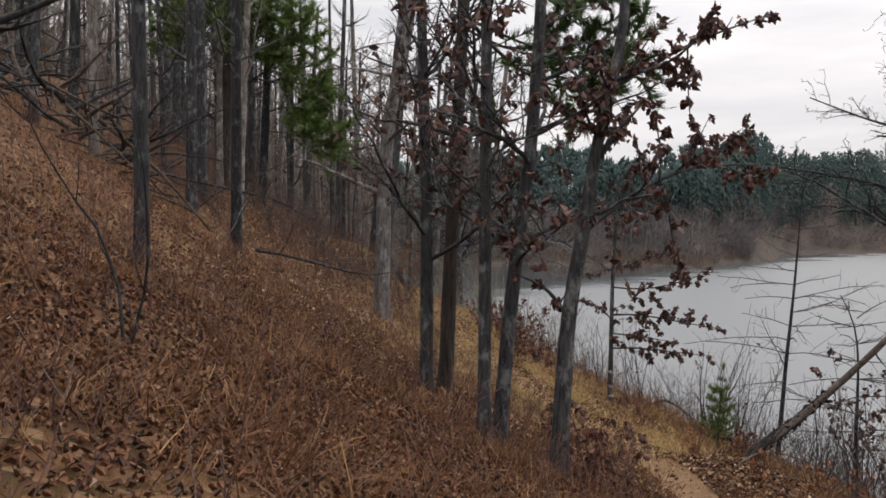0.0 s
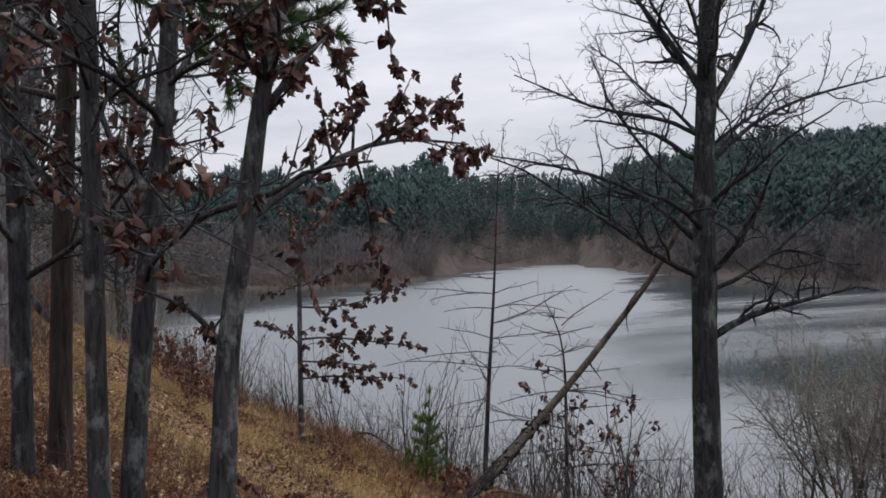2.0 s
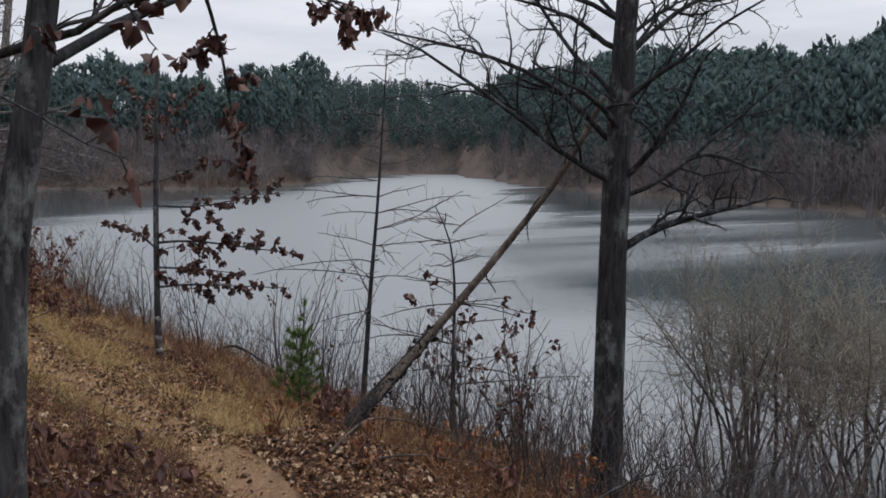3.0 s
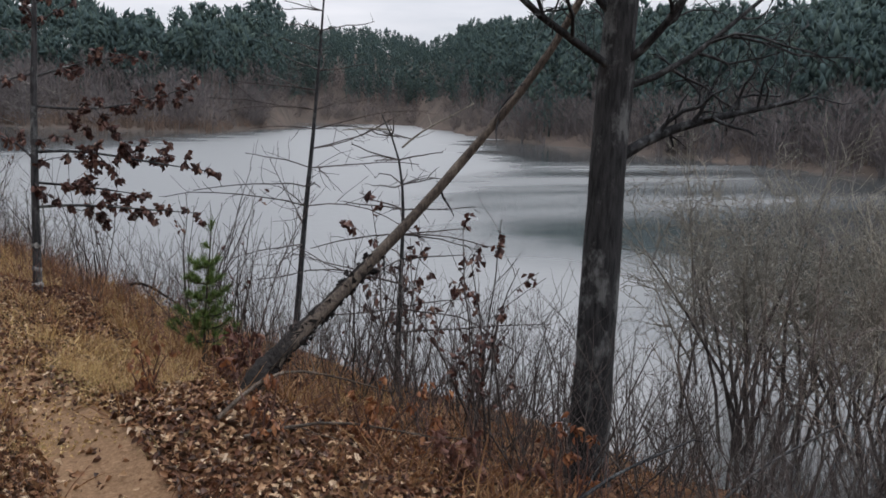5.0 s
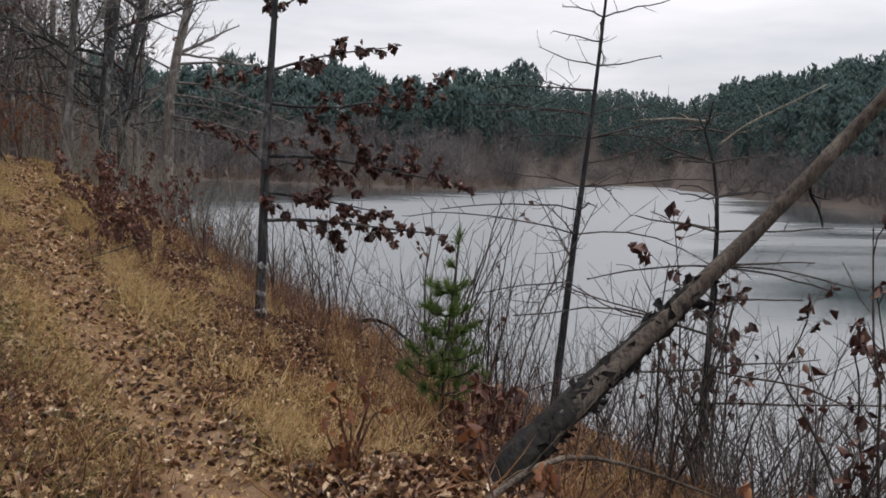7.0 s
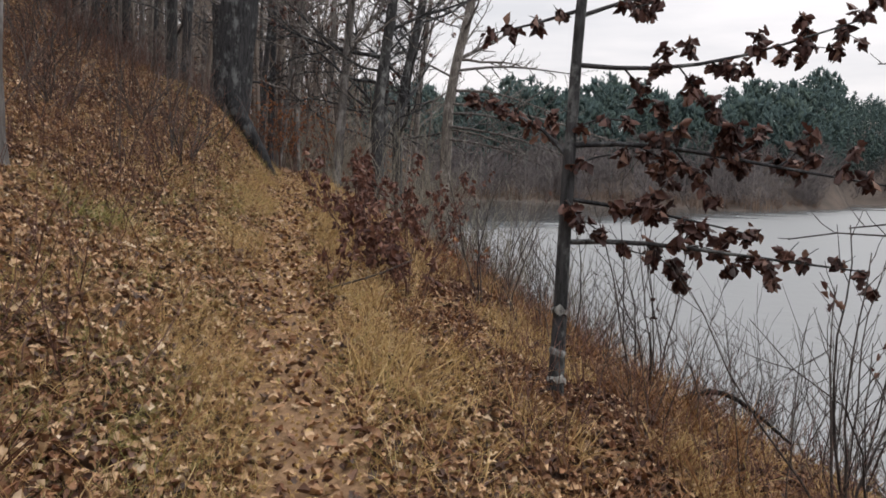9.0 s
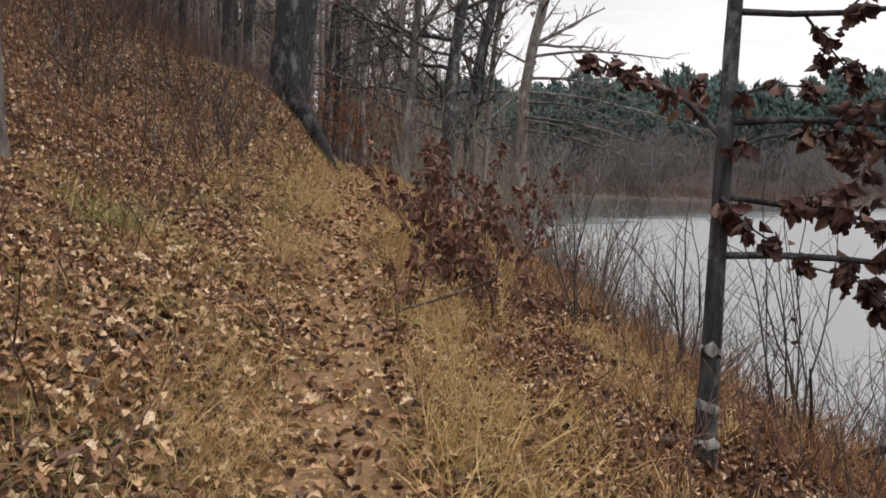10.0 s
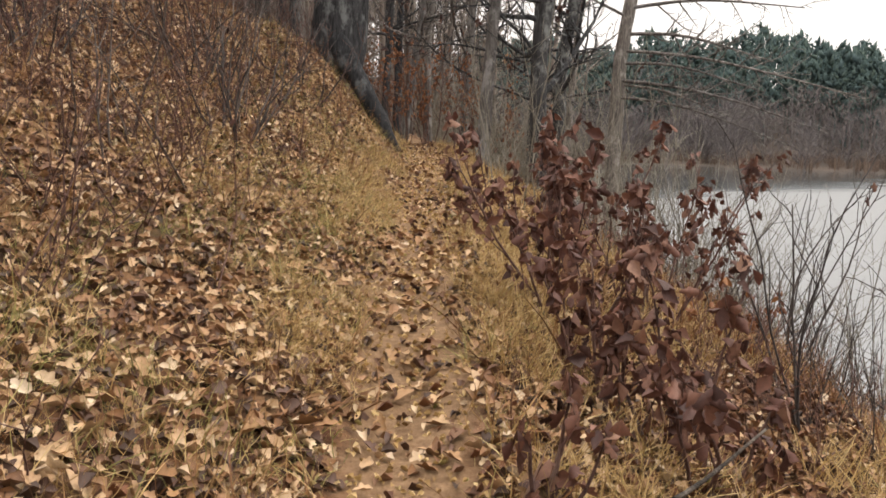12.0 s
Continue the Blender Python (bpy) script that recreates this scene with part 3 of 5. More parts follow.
def far_bare(name, label, seed, count, a0, a1, d0, d1, tall, material, bushy=1.0):
    rng = np.random.default_rng(seed)
    g = Geo()
    x, y, z, d = far_place(rng, count, a0, a1, d0, d1)
    h = tall * rng.uniform(0.5, 1.15, count)
    for k in range(count):
        g.tube([(x[k], y[k], z[k] - 0.2), (x[k] + rng.normal(0, 0.04) * h[k], y[k], z[k] + h[k] * 0.9)], [0.09, 0.02], 3)
    n = int(130 * bushy)
    f = 0.06 + 0.94 * rng.random((count, n))
    th = rng.uniform(0, 2 * math.pi, (count, n))
    rad = h[:, None] * 0.3 * np.sin(np.clip(f, 0.12, 0.97) * math.pi) ** 0.6 * np.sqrt(rng.random((count, n)))
    at = np.stack([x[:, None] + rad * np.cos(th), y[:, None] + rad * np.sin(th), z[:, None] + h[:, None] * f * 0.9], -1).reshape(-1, 3)
    ax = np.stack([np.cos(th), np.sin(th), rng.uniform(0.5, 2.2, th.shape)], -1).reshape(-1, 3)
    sliver = (np.array([(-0.02, 0, 0), (0.02, 0, 0), (0.1, 0.7, 0), (0.0, 1.0, 0.0), (-0.12, 0.8, 0.0)]), np.array([(0, 1, 3), (0, 1, 2), (0, 1, 4)]))
    g.scatter(sliver, at, bases(ax, rng), np.repeat(h, n) * 0.17 * rng.uniform(0.5, 1.3, count * n))
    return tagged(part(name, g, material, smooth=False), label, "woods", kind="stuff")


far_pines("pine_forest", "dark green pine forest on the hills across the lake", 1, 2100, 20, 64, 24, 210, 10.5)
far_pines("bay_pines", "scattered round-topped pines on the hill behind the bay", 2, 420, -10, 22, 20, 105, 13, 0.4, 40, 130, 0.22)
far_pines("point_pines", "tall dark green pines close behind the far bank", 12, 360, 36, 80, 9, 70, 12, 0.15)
far_bare("bare_woods", "bare grey-brown winter woods along the far shore", 3, 1000, 19, 64, 2, 60, 7.5, FAR_BARE_HAZED)
far_bare("bay_woods", "bare grey-brown winter woods round the bay", 5, 650, -14, 22, 2, 70, 9, FAR_BARE_HAZED)
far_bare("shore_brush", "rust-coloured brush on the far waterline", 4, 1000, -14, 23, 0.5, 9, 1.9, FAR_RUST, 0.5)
far_bare("waterline_brush", "low grey-brown brush along the far waterline", 6, 600, 22, 75, 0.5, 5, 1.3, FAR_BARE_HAZED, 0.4)

def bend_woods(name, label, seed, count, y0, y1, left, right, tall, leaf_share):
    """Bare woods that close the view past the bend of the path."""
    rng = np.random.default_rng(seed)
    y = rng.uniform(y0, y1, count * 3)
    x = trail_x(y) + rng.uniform(left, right, count * 3)
    z = ground_z(x, y)
    keep = z > WATER + 0.5
    x, y, z = x[keep][:count], y[keep][:count], z[keep][:count]
    g, lv = Geo(), Geo()
    twig = (np.array([(-0.011, 0, 0), (0.011, 0, 0), (0.05, 0.55, 0.03), (0.0, 1.0, 0.0), (-0.09, 0.75, 0.0)]), np.array([(0, 1, 3), (0, 1, 2), (0, 1, 4)]))
    for k in range(len(x)):
        h = tall * rng.uniform(0.45, 1.15)
        line = wander(rng, (x[k], y[k], z[k] - 0.2), (rng.normal(0, 0.06), rng.normal(0, 0.06), 1), h, 6, 0.05)
        g.tube(line, np.linspace(rng.uniform(0.05, 0.15), 0.02, 6), 4)
        m = 70
        f = 0.08 + 0.9 * rng.random(m)
        th = rng.uniform(0, 2 * math.pi, m)
        rad = 0.16 * h * rng.random(m) * np.sin(np.clip(f, 0.15, 0.95) * math.pi)
        at = np.stack([np.interp(f, np.linspace(0, 1, 6), line[:, c]) for c in range(3)], -1) + np.stack([rad * np.cos(th), rad * np.sin(th), 0.4 * rad], -1)
        ax = np.stack([np.cos(th), np.sin(th), rng.uniform(0.2, 1.4, m)], -1)
        g.scatter(twig, at, bases(ax, rng), h * 0.14 * rng.uniform(0.5, 1.4, m))
        if rng.random() < leaf_share:
            m = 110
            f, th = rng.uniform(0.06, 0.5, m), rng.uniform(0, 2 * math.pi, m)
            rad = 1.3 * np.sqrt(rng.random(m))
            at = np.stack([x[k] + rad * np.cos(th), y[k] + rad * np.sin(th), z[k] + 0.5 * h * f + 0.3], -1)
            lv.scatter(CURLED_LEAF, at, bases(rng.standard_normal((m, 3)), rng), rng.uniform(0.08, 0.17, m))
    ob = tagged(part(name, g, BEND_WOOD), label, "woods", kind="stuff")
    if lv.n:
        part("leaves", lv, LEAF_ORANGE, ob, "rusty leaves that still hang low in the wood", smooth=False)


bend_woods("bend_woods", "bare brown winter woods past the path's bend", 8, 640, 45, 120, -34, 9, 13, 0.35)
bend_woods("hill_woods", "bare brown winter woods on the slope's crest", 9, 260, 34, 70, -60, -16, 13, 0.1)

# ---- trees by the path ----
SLIM = "slim grey-barked hardwood trunk on the leafy slope"
tree("hardwood_tree", [(-0.21, 11.52, -0.74), (-0.22, 11.56, 1.55), (-0.33, 11.62, 4.67), (-0.4, 11.7, 9.0)], 0.10, 0.05, SLIM, 11, count=20, lo=0.22, leaf_share=0.3, per_metre=5.0, group="slim trees on the slope")
slope_pine = tree("pine_tree", [(0.05, 12.08, -0.82), (0.13, 12.12, 1.55), (0.28, 12.19, 4.83), (0.4, 12.2, 9.5)], 0.115, 0.06, "slim dark pine trunk with one green bough over the slope", 12, BARK_PINE, count=14, lo=0.28)
tree("hardwood_tree", [(0.49, 9.48, -0.93), (0.48, 9.52, 1.53), (0.48, 9.57, 4.11), (0.4, 9.6, 8.5)], 0.08, 0.045, SLIM, 13, count=16, lo=0.22, leaf_share=0.45, per_metre=5.0, group="slim trees on the slope")
tree("hardwood_tree", [(0.66, 9.77, -1.01), (0.81, 9.81, 0.74), (1.03, 9.84, 2.47), (1.13, 9.87, 4.2), (1.2, 9.9, 8.5)], 0.095, 0.045, SLIM, 14, count=16, lo=0.24, leaf_share=0.45, per_metre=5.0, group="slim trees on the slope")
tree("forked_oak", [(1.26, 8.98, -1.0), (1.35, 9.0, 0.57), (1.50, 9.03, 1.36), (1.60, 9.04, 2.15), (1.75, 9.06, 2.88), (1.91, 9.06, 3.4), (2.0, 9.1, 5.0)], 0.10, 0.04,
     "crooked grey oak with dead leaves on its spreading limb", 15, count=9, lo=0.55, leaf_share=0.95, per_tip=11, leaf=0.1, reach=1.5, per_metre=5.5, ratio=0.24,
     limbs=[([(1.50, 9.03, 1.47), (2.1, 9.4, 1.93), (2.9, 10.2, 2.3), (4.4, 11.7, 2.45)], 0.036), ([(1.82, 9.06, 3.07), (2.16, 9.06, 3.22), (2.65, 9.07, 3.53), (3.4, 9.08, 3.8)], 0.028),
            ([(1.34, 9.0, 0.56), (1.23, 9.02, 0.75), (1.08, 9.02, 0.9), (0.75, 9.02, 1.03)], 0.03), ([(1.61, 9.04, 2.21), (1.91, 9.05, 2.61), (2.16, 9.06, 2.88)], 0.04),
            ([(2.5, 9.7, 2.1), (2.7, 10.0, 1.75), (2.8, 10.2, 1.3), (2.95, 10.3, 0.95)], 0.014), ([(2.62, 9.07, 3.5), (2.63, 9.06, 3.0), (2.66, 9.05, 2.65)], 0.012)])
tree("dead_snag", [(-1.48, 20.28, -0.65), (-1.44, 20.35, 2.98), (-1.32, 20.38, 4.36), (-0.89, 20.42, 6.28), (-0.66, 20.45, 9)], 0.19, 0.09, "pale grey weathered hardwood trunk at the slope's foot", 16, BARK_PALE, count=16, lo=0.3, reach=3.0)
tree("shore_tree", [(8.02, 12.25, -3.2), (8.04, 12.26, -1.06), (8.07, 12.28, 0.59), (8.13, 12.28, 2.24), (8.23, 12.27, 3.89), (8.37, 12.25, 6.5)], 0.20, 0.10,
     "stout bare dark-barked tree on the lake bank", 17, BARK_DARK, count=25, lo=0.42, hi=0.98, reach=3.0, rise=0.75, depth=3, per_metre=5.6, ratio=0.42, stout=(0.14, 0.34), crook=0.3, floor=0.0042,
     limbs=[([(8.14, 12.24, -0.03), (8.42, 12.14, 0.21), (8.97, 11.93, 0.36), (10.05, 11.52, 0.62)], 0.06), ([(7.99, 12.32, 1.3), (7.62, 12.47, 1.76), (7.24, 12.62, 2.06), (6.48, 12.91, 2.33), (5.41, 13.32, 2.53)], 0.042),
            ([(8.15, 12.29, 3.31), (7.92, 12.39, 3.81), (7.55, 12.54, 4.32), (7.0, 12.8, 5.2)], 0.06), ([(8.24, 12.25, 3.14), (8.52, 12.15, 3.55), (8.85, 12.04, 4.2), (9.3, 11.9, 5.4)], 0.066),
            ([(8.09, 12.27, 0.59), (8.67, 12.05, 0.74), (9.15, 11.88, 1.3), (10.33, 11.44, 2.26)], 0.036), ([(8.08, 12.31, 2.74), (7.66, 12.47, 3.08), (6.97, 12.74, 3.02), (5.75, 13.21, 3.63)], 0.035),
            ([(8.18, 12.27, 2.32), (8.89, 12.0, 3.04), (9.59, 11.74, 3.27), (10.53, 11.39, 3.49)], 0.04)])
tree("oak_sapling", [(3.9, 19.3, -2.5), (3.92, 19.36, -1.29), (3.94, 19.44, -0.53), (3.96, 19.51, 0.22), (4.02, 19.6, 1.23), (4.07, 19.67, 2.6)], 0.062, 0.03,
     "young oak by the path with clusters of withered leaves", 18, BARK_GREY, count=5, lo=0.72, hi=0.98, reach=1.3, leaf_share=1.0, per_tip=16, leaf=0.098, per_metre=6.5, ratio=0.2,
     limbs=[([(3.93, 19.37, -1.19), (4.43, 19.29, -1.14), (4.93, 19.2, -1.2), (6.11, 18.98, -1.3)], 0.024), ([(3.95, 19.4, -0.85), (4.48, 19.5, -0.91), (4.92, 19.62, -0.98), (5.55, 19.8, -1.11)], 0.02),
            ([(3.95, 19.44, -0.42), (4.46, 19.36, -0.35), (5.15, 19.23, -0.5), (6.41, 18.99, -0.69)], 0.024), ([(3.96, 19.51, 0.22), (4.51, 19.41, 0.16), (5.13, 19.31, 0.25), (6.11, 19.17, 0.59)], 0.022),
            ([(3.91, 19.44, -0.5), (3.71, 19.5, -0.26), (3.46, 19.55, -0.18), (3.14, 19.63, -0.01)], 0.02), ([(3.96, 19.55, 0.6), (4.48, 19.7, 0.82), (5.1, 19.8, 0.97), (5.6, 19.9, 1.06)], 0.02),
            ([(3.98, 19.55, 0.66), (3.62, 19.6, 0.55), (3.25, 19.66, 0.47)], 0.018), ([(3.93, 19.37, -0.85), (3.95, 19.2, -0.9), (4.0, 19.0, -1.0)], 0.009), ([(3.93, 19.38, -0.95), (4.05, 19.3, -1.0), (4.2, 19.2, -1.1)], 0.009),
            ([(3.94, 19.42, -0.6), (4.15, 19.35, -0.5), (4.35, 19.25, -0.48)], 0.009), ([(3.95, 19.45, -0.3), (4.15, 19.42, -0.2), (4.4, 19.4, -0.22)], 0.009)])

oak = next(o for o in scene.objects if o.name.startswith("oak_sapling"))
for z, r in ((-1.75, 0.063), (-2.07, 0.067), (-2.3, 0.078)):
    g = Geo()
    g.tube([(3.905, 19.33 - 0.02, z - 0.02), (3.906, 19.335 - 0.02, z), (3.907, 19.34 - 0.02, z + 0.022)], [r, r + 0.002, r], 12, 0.02, np.random.default_rng(19))
    g.v[0][:, 2] += np.tile(np.random.default_rng(int(-z * 100)).normal(0, 0.016, 13), 3)[:len(g.v[0])]
    part("lichen_band", g, LICHEN, oak, "pale band of lichen round the trunk")

# ---- the leaning dead log ----
log = thing("leaning_log", (4.62, 12.72, float(ground_z(4.62, 12.72))), "dead leaning trunk, bark rotting at its foot, propped across the bank", "log")
g, _ = trunk_geo(np.random.default_rng(30), [(4.68, 12.77, -2.12), (4.8, 12.86, -1.93), (5.85, 13.6, -1.52), (6.76, 13.85, -0.86), (7.55, 13.85, -0.08), (8.3, 13.6, 0.9), (8.55, 13.1, 1.9)], 0.07, 0.034, 0.1, 0.06, 10)
part("trunk", g, BARK_DEAD, log)
rng = np.random.default_rng(31)
g, _ = trunk_geo(rng, [(4.66, 12.76, -2.14), (4.8, 12.86, -1.94), (5.3, 13.23, -1.74), (5.85, 13.6, -1.52), (6.3, 13.73, -1.2)], 0.088, 0.062, 0.15, 0.11, 16, 0.05)
part("bark_shell", g, BARK_ROT, log, "dark crumbling bark round the foot of the trunk")
g = Geo()
f = rng.random(170)
at = np.stack([np.interp(f, np.linspace(0, 1, 5), c) for c in ((4.8, 5.15, 5.5, 5.85, 6.35), (12.86, 13.1, 13.35, 13.6, 13.74), (-1.94, -1.8, -1.66, -1.52, -1.17))], -1)
side = unit(rng.standard_normal((170, 3)))
g.scatter(CURLED_LEAF, at + 0.068 * side, bases(np.array((0.8, 0.45, 0.4)) + 0.5 * rng.standard_normal((170, 3)), rng, side * 2), rng.uniform(0.05, 0.12, 170))
part("bark_crust", g, BARK_ROT, log, "loose flakes of rotten bark", smooth=False)
for q, l in (((5.9, 13.62, -1.48), 0.35), ((6.5, 13.8, -1.05), 0.3), ((7.2, 13.86, -0.45), 0.5), ((7.9, 13.75, 0.35), 0.6), ((8.2, 13.64, 0.75), 0.7)):
    g = Geo()
    ramify(g, rng, wander(rng, q, (rng.normal(0, 0.5), rng.normal(0, 0.4), -0.8), l, 5, 0.2), 0.014, 0.006, 1, 3, 0.4, [], 5)
    part("broken_branch", g, BARK_DARK, log)

# ---- saplings in the shallows ----
def shoot(name, points, r0, label, seed, whorls, reach, rise=0.0, limbs=()):
    """A slim young tree with thin level twigs."""
    rng = np.random.default_rng(seed)
    top = thing(name, (points[0][0], points[0][1], float(ground_z(points[0][0], points[0][1]))), label, "sapling", "saplings in the shallows")
    pts = [tuple(q) for q in points]
    pts[0] = (pts[0][0], pts[0][1], min(pts[0][2], float(ground_z(pts[0][0], pts[0][1]))) - 0.1)
    g, p = trunk_geo(rng, pts, r0, 0.008, 0.15, 0.02, 7)
    part("trunk", g, BARK_DARK, top)
    for f in np.linspace(0.3, 0.99, whorls):
        q = p[min(int(f * (len(p) - 1)), len(p) - 1)]
        a = rng.uniform(0, 2 * math.pi)
        lg = Geo()
        ramify(lg, rng, wander(rng, q, (math.cos(a), math.sin(a), 0.15 + rise), reach * (1.25 - f) * rng.uniform(0.6, 1.2), 7, 0.09, -0.02), 0.012, 0.006, 1, 4, 0.3, [], floor=0.005)
        part("limb", lg, TWIG, top)
    for pts in limbs:
        lg = Geo()
        ramify(lg, rng, curve(pts, 8), 0.016, 0.006, 1, 5, 0.3, [], floor=0.004)
        part("limb", lg, TWIG_PALE, top, "pale peeled limb")
    return top


shoot("sapling", [(7.84, 19.42, -3.5), (8.02, 19.43, -1.42), (8.16, 19.44, -0.01), (8.25, 19.45, 1.16), (8.40, 19.48, 3.2)], 0.06, "thin bare upright sapling at the water's edge", 41, 40, 2.5)
shoot("sapling", [(8.05, 16.21, -3.4), (8.13, 16.27, -1.0), (8.1, 16.32, -0.32), (7.97, 16.38, 0.1), (7.82, 16.42, 0.3)], 0.05, "thin bare crooked sapling at the water's edge", 42, 36, 2.2, limbs=[[(8.1, 16.32, -0.15), (8.3, 16.27, 0.05), (8.68, 16.17, 0.25), (9.07, 16.06, 0.48)], [(7.97, 16.38, 0.08), (7.7, 16.45, 0.1), (7.3, 16.5, 0.06)]])


# ---- pines ----
def bough(g_wood, g_green, rng, pts, r, spread_out=0.55, count=46, needle=0.16, shape=NEEDLE, dense=90):
    """A pine bough: a limb, side sprays, and needles in brushes at their ends."""
    pts = curve(pts, 9)
    tips = []
    ramify(g_wood, rng, pts, r, 0.006, 1, count / 6, spread_out * 0.5, tips, 4, 0.8, 0.06, 0.25)
    for line in tips + [pts[-4:]]:
        n = dense
        f = rng.uniform(0.25, 1.0, n)
        i = np.minimum((f * (len(line) - 1)).astype(int), len(line) - 2)
        at = line[i] + (line[i + 1] - line[i]) * rng.random(n)[:, None]
        axis = unit(line[i + 1] - line[i]) * 0.8 + rng.standard_normal((n, 3)) * 0.6 + np.array((0, 0, 0.15))
        g_green.scatter(shape, at, bases(axis, rng), needle * rng.uniform(0.7, 1.3, n))


def green(parent, boughs, seed, label="", material=None, **how):
    rng = np.random.default_rng(seed)
    for pts, r in boughs:
        wood, leaf = Geo(), Geo()
        bough(wood, leaf, rng, pts, r, **how)
        limb = part("bough", wood, BARK_PINE, parent)
        part("needles", leaf, material or NEEDLES, limb, label or "dark green pine needles", smooth=False)


green(slope_pine, [([(0.3, 12.2, 4.6), (0.8, 12.1, 4.0), (1.35, 12.1, 3.6), (2.3, 12.0, 3.45)], 0.035), ([(0.4, 12.1, 4.5), (1.2, 12.3, 4.2), (1.9, 12.4, 4.0), (2.9, 12.5, 3.95)], 0.025), ([(0.3, 12.15, 4.4), (0.9, 12.0, 4.05), (1.7, 11.9, 3.9), (2.6, 11.8, 4.1)], 0.022),
                   ([(0.3, 12.2, 5.2), (1.0, 11.7, 4.9), (1.6, 11.5, 4.8), (2.4, 11.4, 4.7)], 0.025)], 51, spread_out=1.1, dense=70, needle=0.2, shape=NEEDLE_SPRAY)

# ---- the wooded slope ----
HILL = "hillside wood"
tree("hardwood_tree", [(-4.6, 7.2, 1.8), (-4.6, 7.2, 3.0), (-4.7, 7.2, 8)], 0.16, 0.1, "dark trunk with a heavy low limb on the slope", 60, BARK_DARK, count=3, lo=0.6, group=HILL,
     limbs=[([(-4.6, 7.2, 2.9), (-3.9, 7.3, 3.25), (-3.45, 7.35, 3.42), (-3.0, 7.4, 3.7)], 0.06)])
tree("hardwood_tree", [(-3.13, 8.71, 1.03), (-3.15, 8.74, 2.38), (-3.2, 8.77, 3.85), (-3.3, 8.8, 8)], 0.085, 0.05, "smooth grey young trunk amid brown grass on the slope", 61, BARK_GREY, count=7, lo=0.35, group=HILL)
tree("hardwood_tree", [(-6.61, 22.98, 2.13), (-6.68, 23.03, 4.69), (-6.75, 23.09, 9)], 0.17, 0.11, "tall grey-brown trunk high on the slope", 62, BARK_GREY, count=6, lo=0.5, group=HILL)
p3 = tree("pine_tree", [(-7.1, 27.0, 2.6), (-7.0, 27.0, 6), (-6.9, 27.0, 12)], 0.18, 0.10, "dark pine with bright green boughs on the slope", 63, BARK_PINE, count=5, lo=0.3, group=HILL)
green(p3, [([(-6.95, 27, 6.6), (-6.2, 26.6, 6.9), (-5.2, 26.4, 7.0)], 0.03), ([(-6.95, 27, 7.4), (-7.6, 26.4, 7.6), (-8.6, 26.0, 7.5)], 0.03), ([(-6.95, 27, 8.2), (-6.3, 26.2, 8.5), (-5.3, 25.6, 8.3)], 0.03),
           ([(-6.95, 27, 7.8), (-6.9, 26.0, 8.0), (-6.7, 24.9, 7.9)], 0.03), ([(-6.95, 27, 9.0), (-7.6, 26.2, 9.2), (-8.4, 25.4, 9.2)], 0.03)], 64, "yellow-green pine needles", NEEDLES_LIT, spread_out=1.9, count=75, dense=60, needle=0.3, shape=NEEDLE_SPRAY)
p4 = tree("pine_tree", [(-6.1, 28.0, 1.9), (-5.95, 28.0, 5), (-5.85, 28.0, 11)], 0.15, 0.09, "dark straight pine trunk on the slope", 65, BARK_DARK, count=3, lo=0.5, group=HILL)
green(p4, [([(-5.95, 28, 5.4), (-5.2, 27.6, 5.6), (-4.3, 27.4, 5.3)], 0.026), ([(-5.95, 28, 6.4), (-5.0, 27.8, 6.6), (-4.0, 27.8, 6.4)], 0.03), ([(-5.95, 28, 7.3), (-5.2, 27.2, 7.6), (-4.4, 26.6, 7.6)], 0.03),
           ([(-5.95, 28, 7.9), (-6.8, 27.2, 8.2), (-7.7, 26.8, 8.2)], 0.03), ([(-5.95, 28, 4.8), (-4.9, 28, 4.7), (-3.5, 27.8, 4.25)], 0.022)], 66, "bright green pine needles", NEEDLES_LIT, spread_out=1.9, count=75, dense=60, needle=0.3, shape=NEEDLE_SPRAY)
tree("hardwood_tree", [(-6.7, 28.6, 2.2), (-6.75, 28.6, 5), (-6.7, 28.6, 9)], 0.07, 0.04, "thin bare trunk on the slope", 67, BARK_GREY, count=5, group=HILL)
tree("hardwood_tree", [(-3.9, 31.0, 0.9), (-3.85, 31.0, 4), (-3.7, 31.0, 10)], 0.13, 0.07, "thin bare trunk on the slope", 68, BARK_GREY, count=7, group=HILL)

# the big tree whose root runs down the cut bank
old = thing("old_tree", (-2.25, 30.1, float(ground_z(-2.25, 30.1))), "massive furrowed old trunk with a dark root down the bank", "tree")
rng = np.random.default_rng(70)
g, p_old = trunk_geo(rng, [(-2.35, 30.1, -0.5), (-2.28, 30.1, 0.5), (-2.2, 30.1, 1.4), (-2.05, 30.15, 3.0), (-1.7, 30.3, 6.5), (-1.3, 30.4, 11)], 0.44, 0.2, 0.12, 0.05, 18)
part("trunk", g, BARK_GREY, old)
g, _ = trunk_geo(rng, [(-2.15, 29.8, 0.8), (-1.9, 29.65, 0.42), (-1.6, 29.55, -0.02), (-1.35, 29.5, -0.42), (-1.15, 29.45, -0.8)], 0.18, 0.1, 0.0, 0.07, 10)
part("root", g, BARK_DARK, old, "thick dark root that runs down the bank")
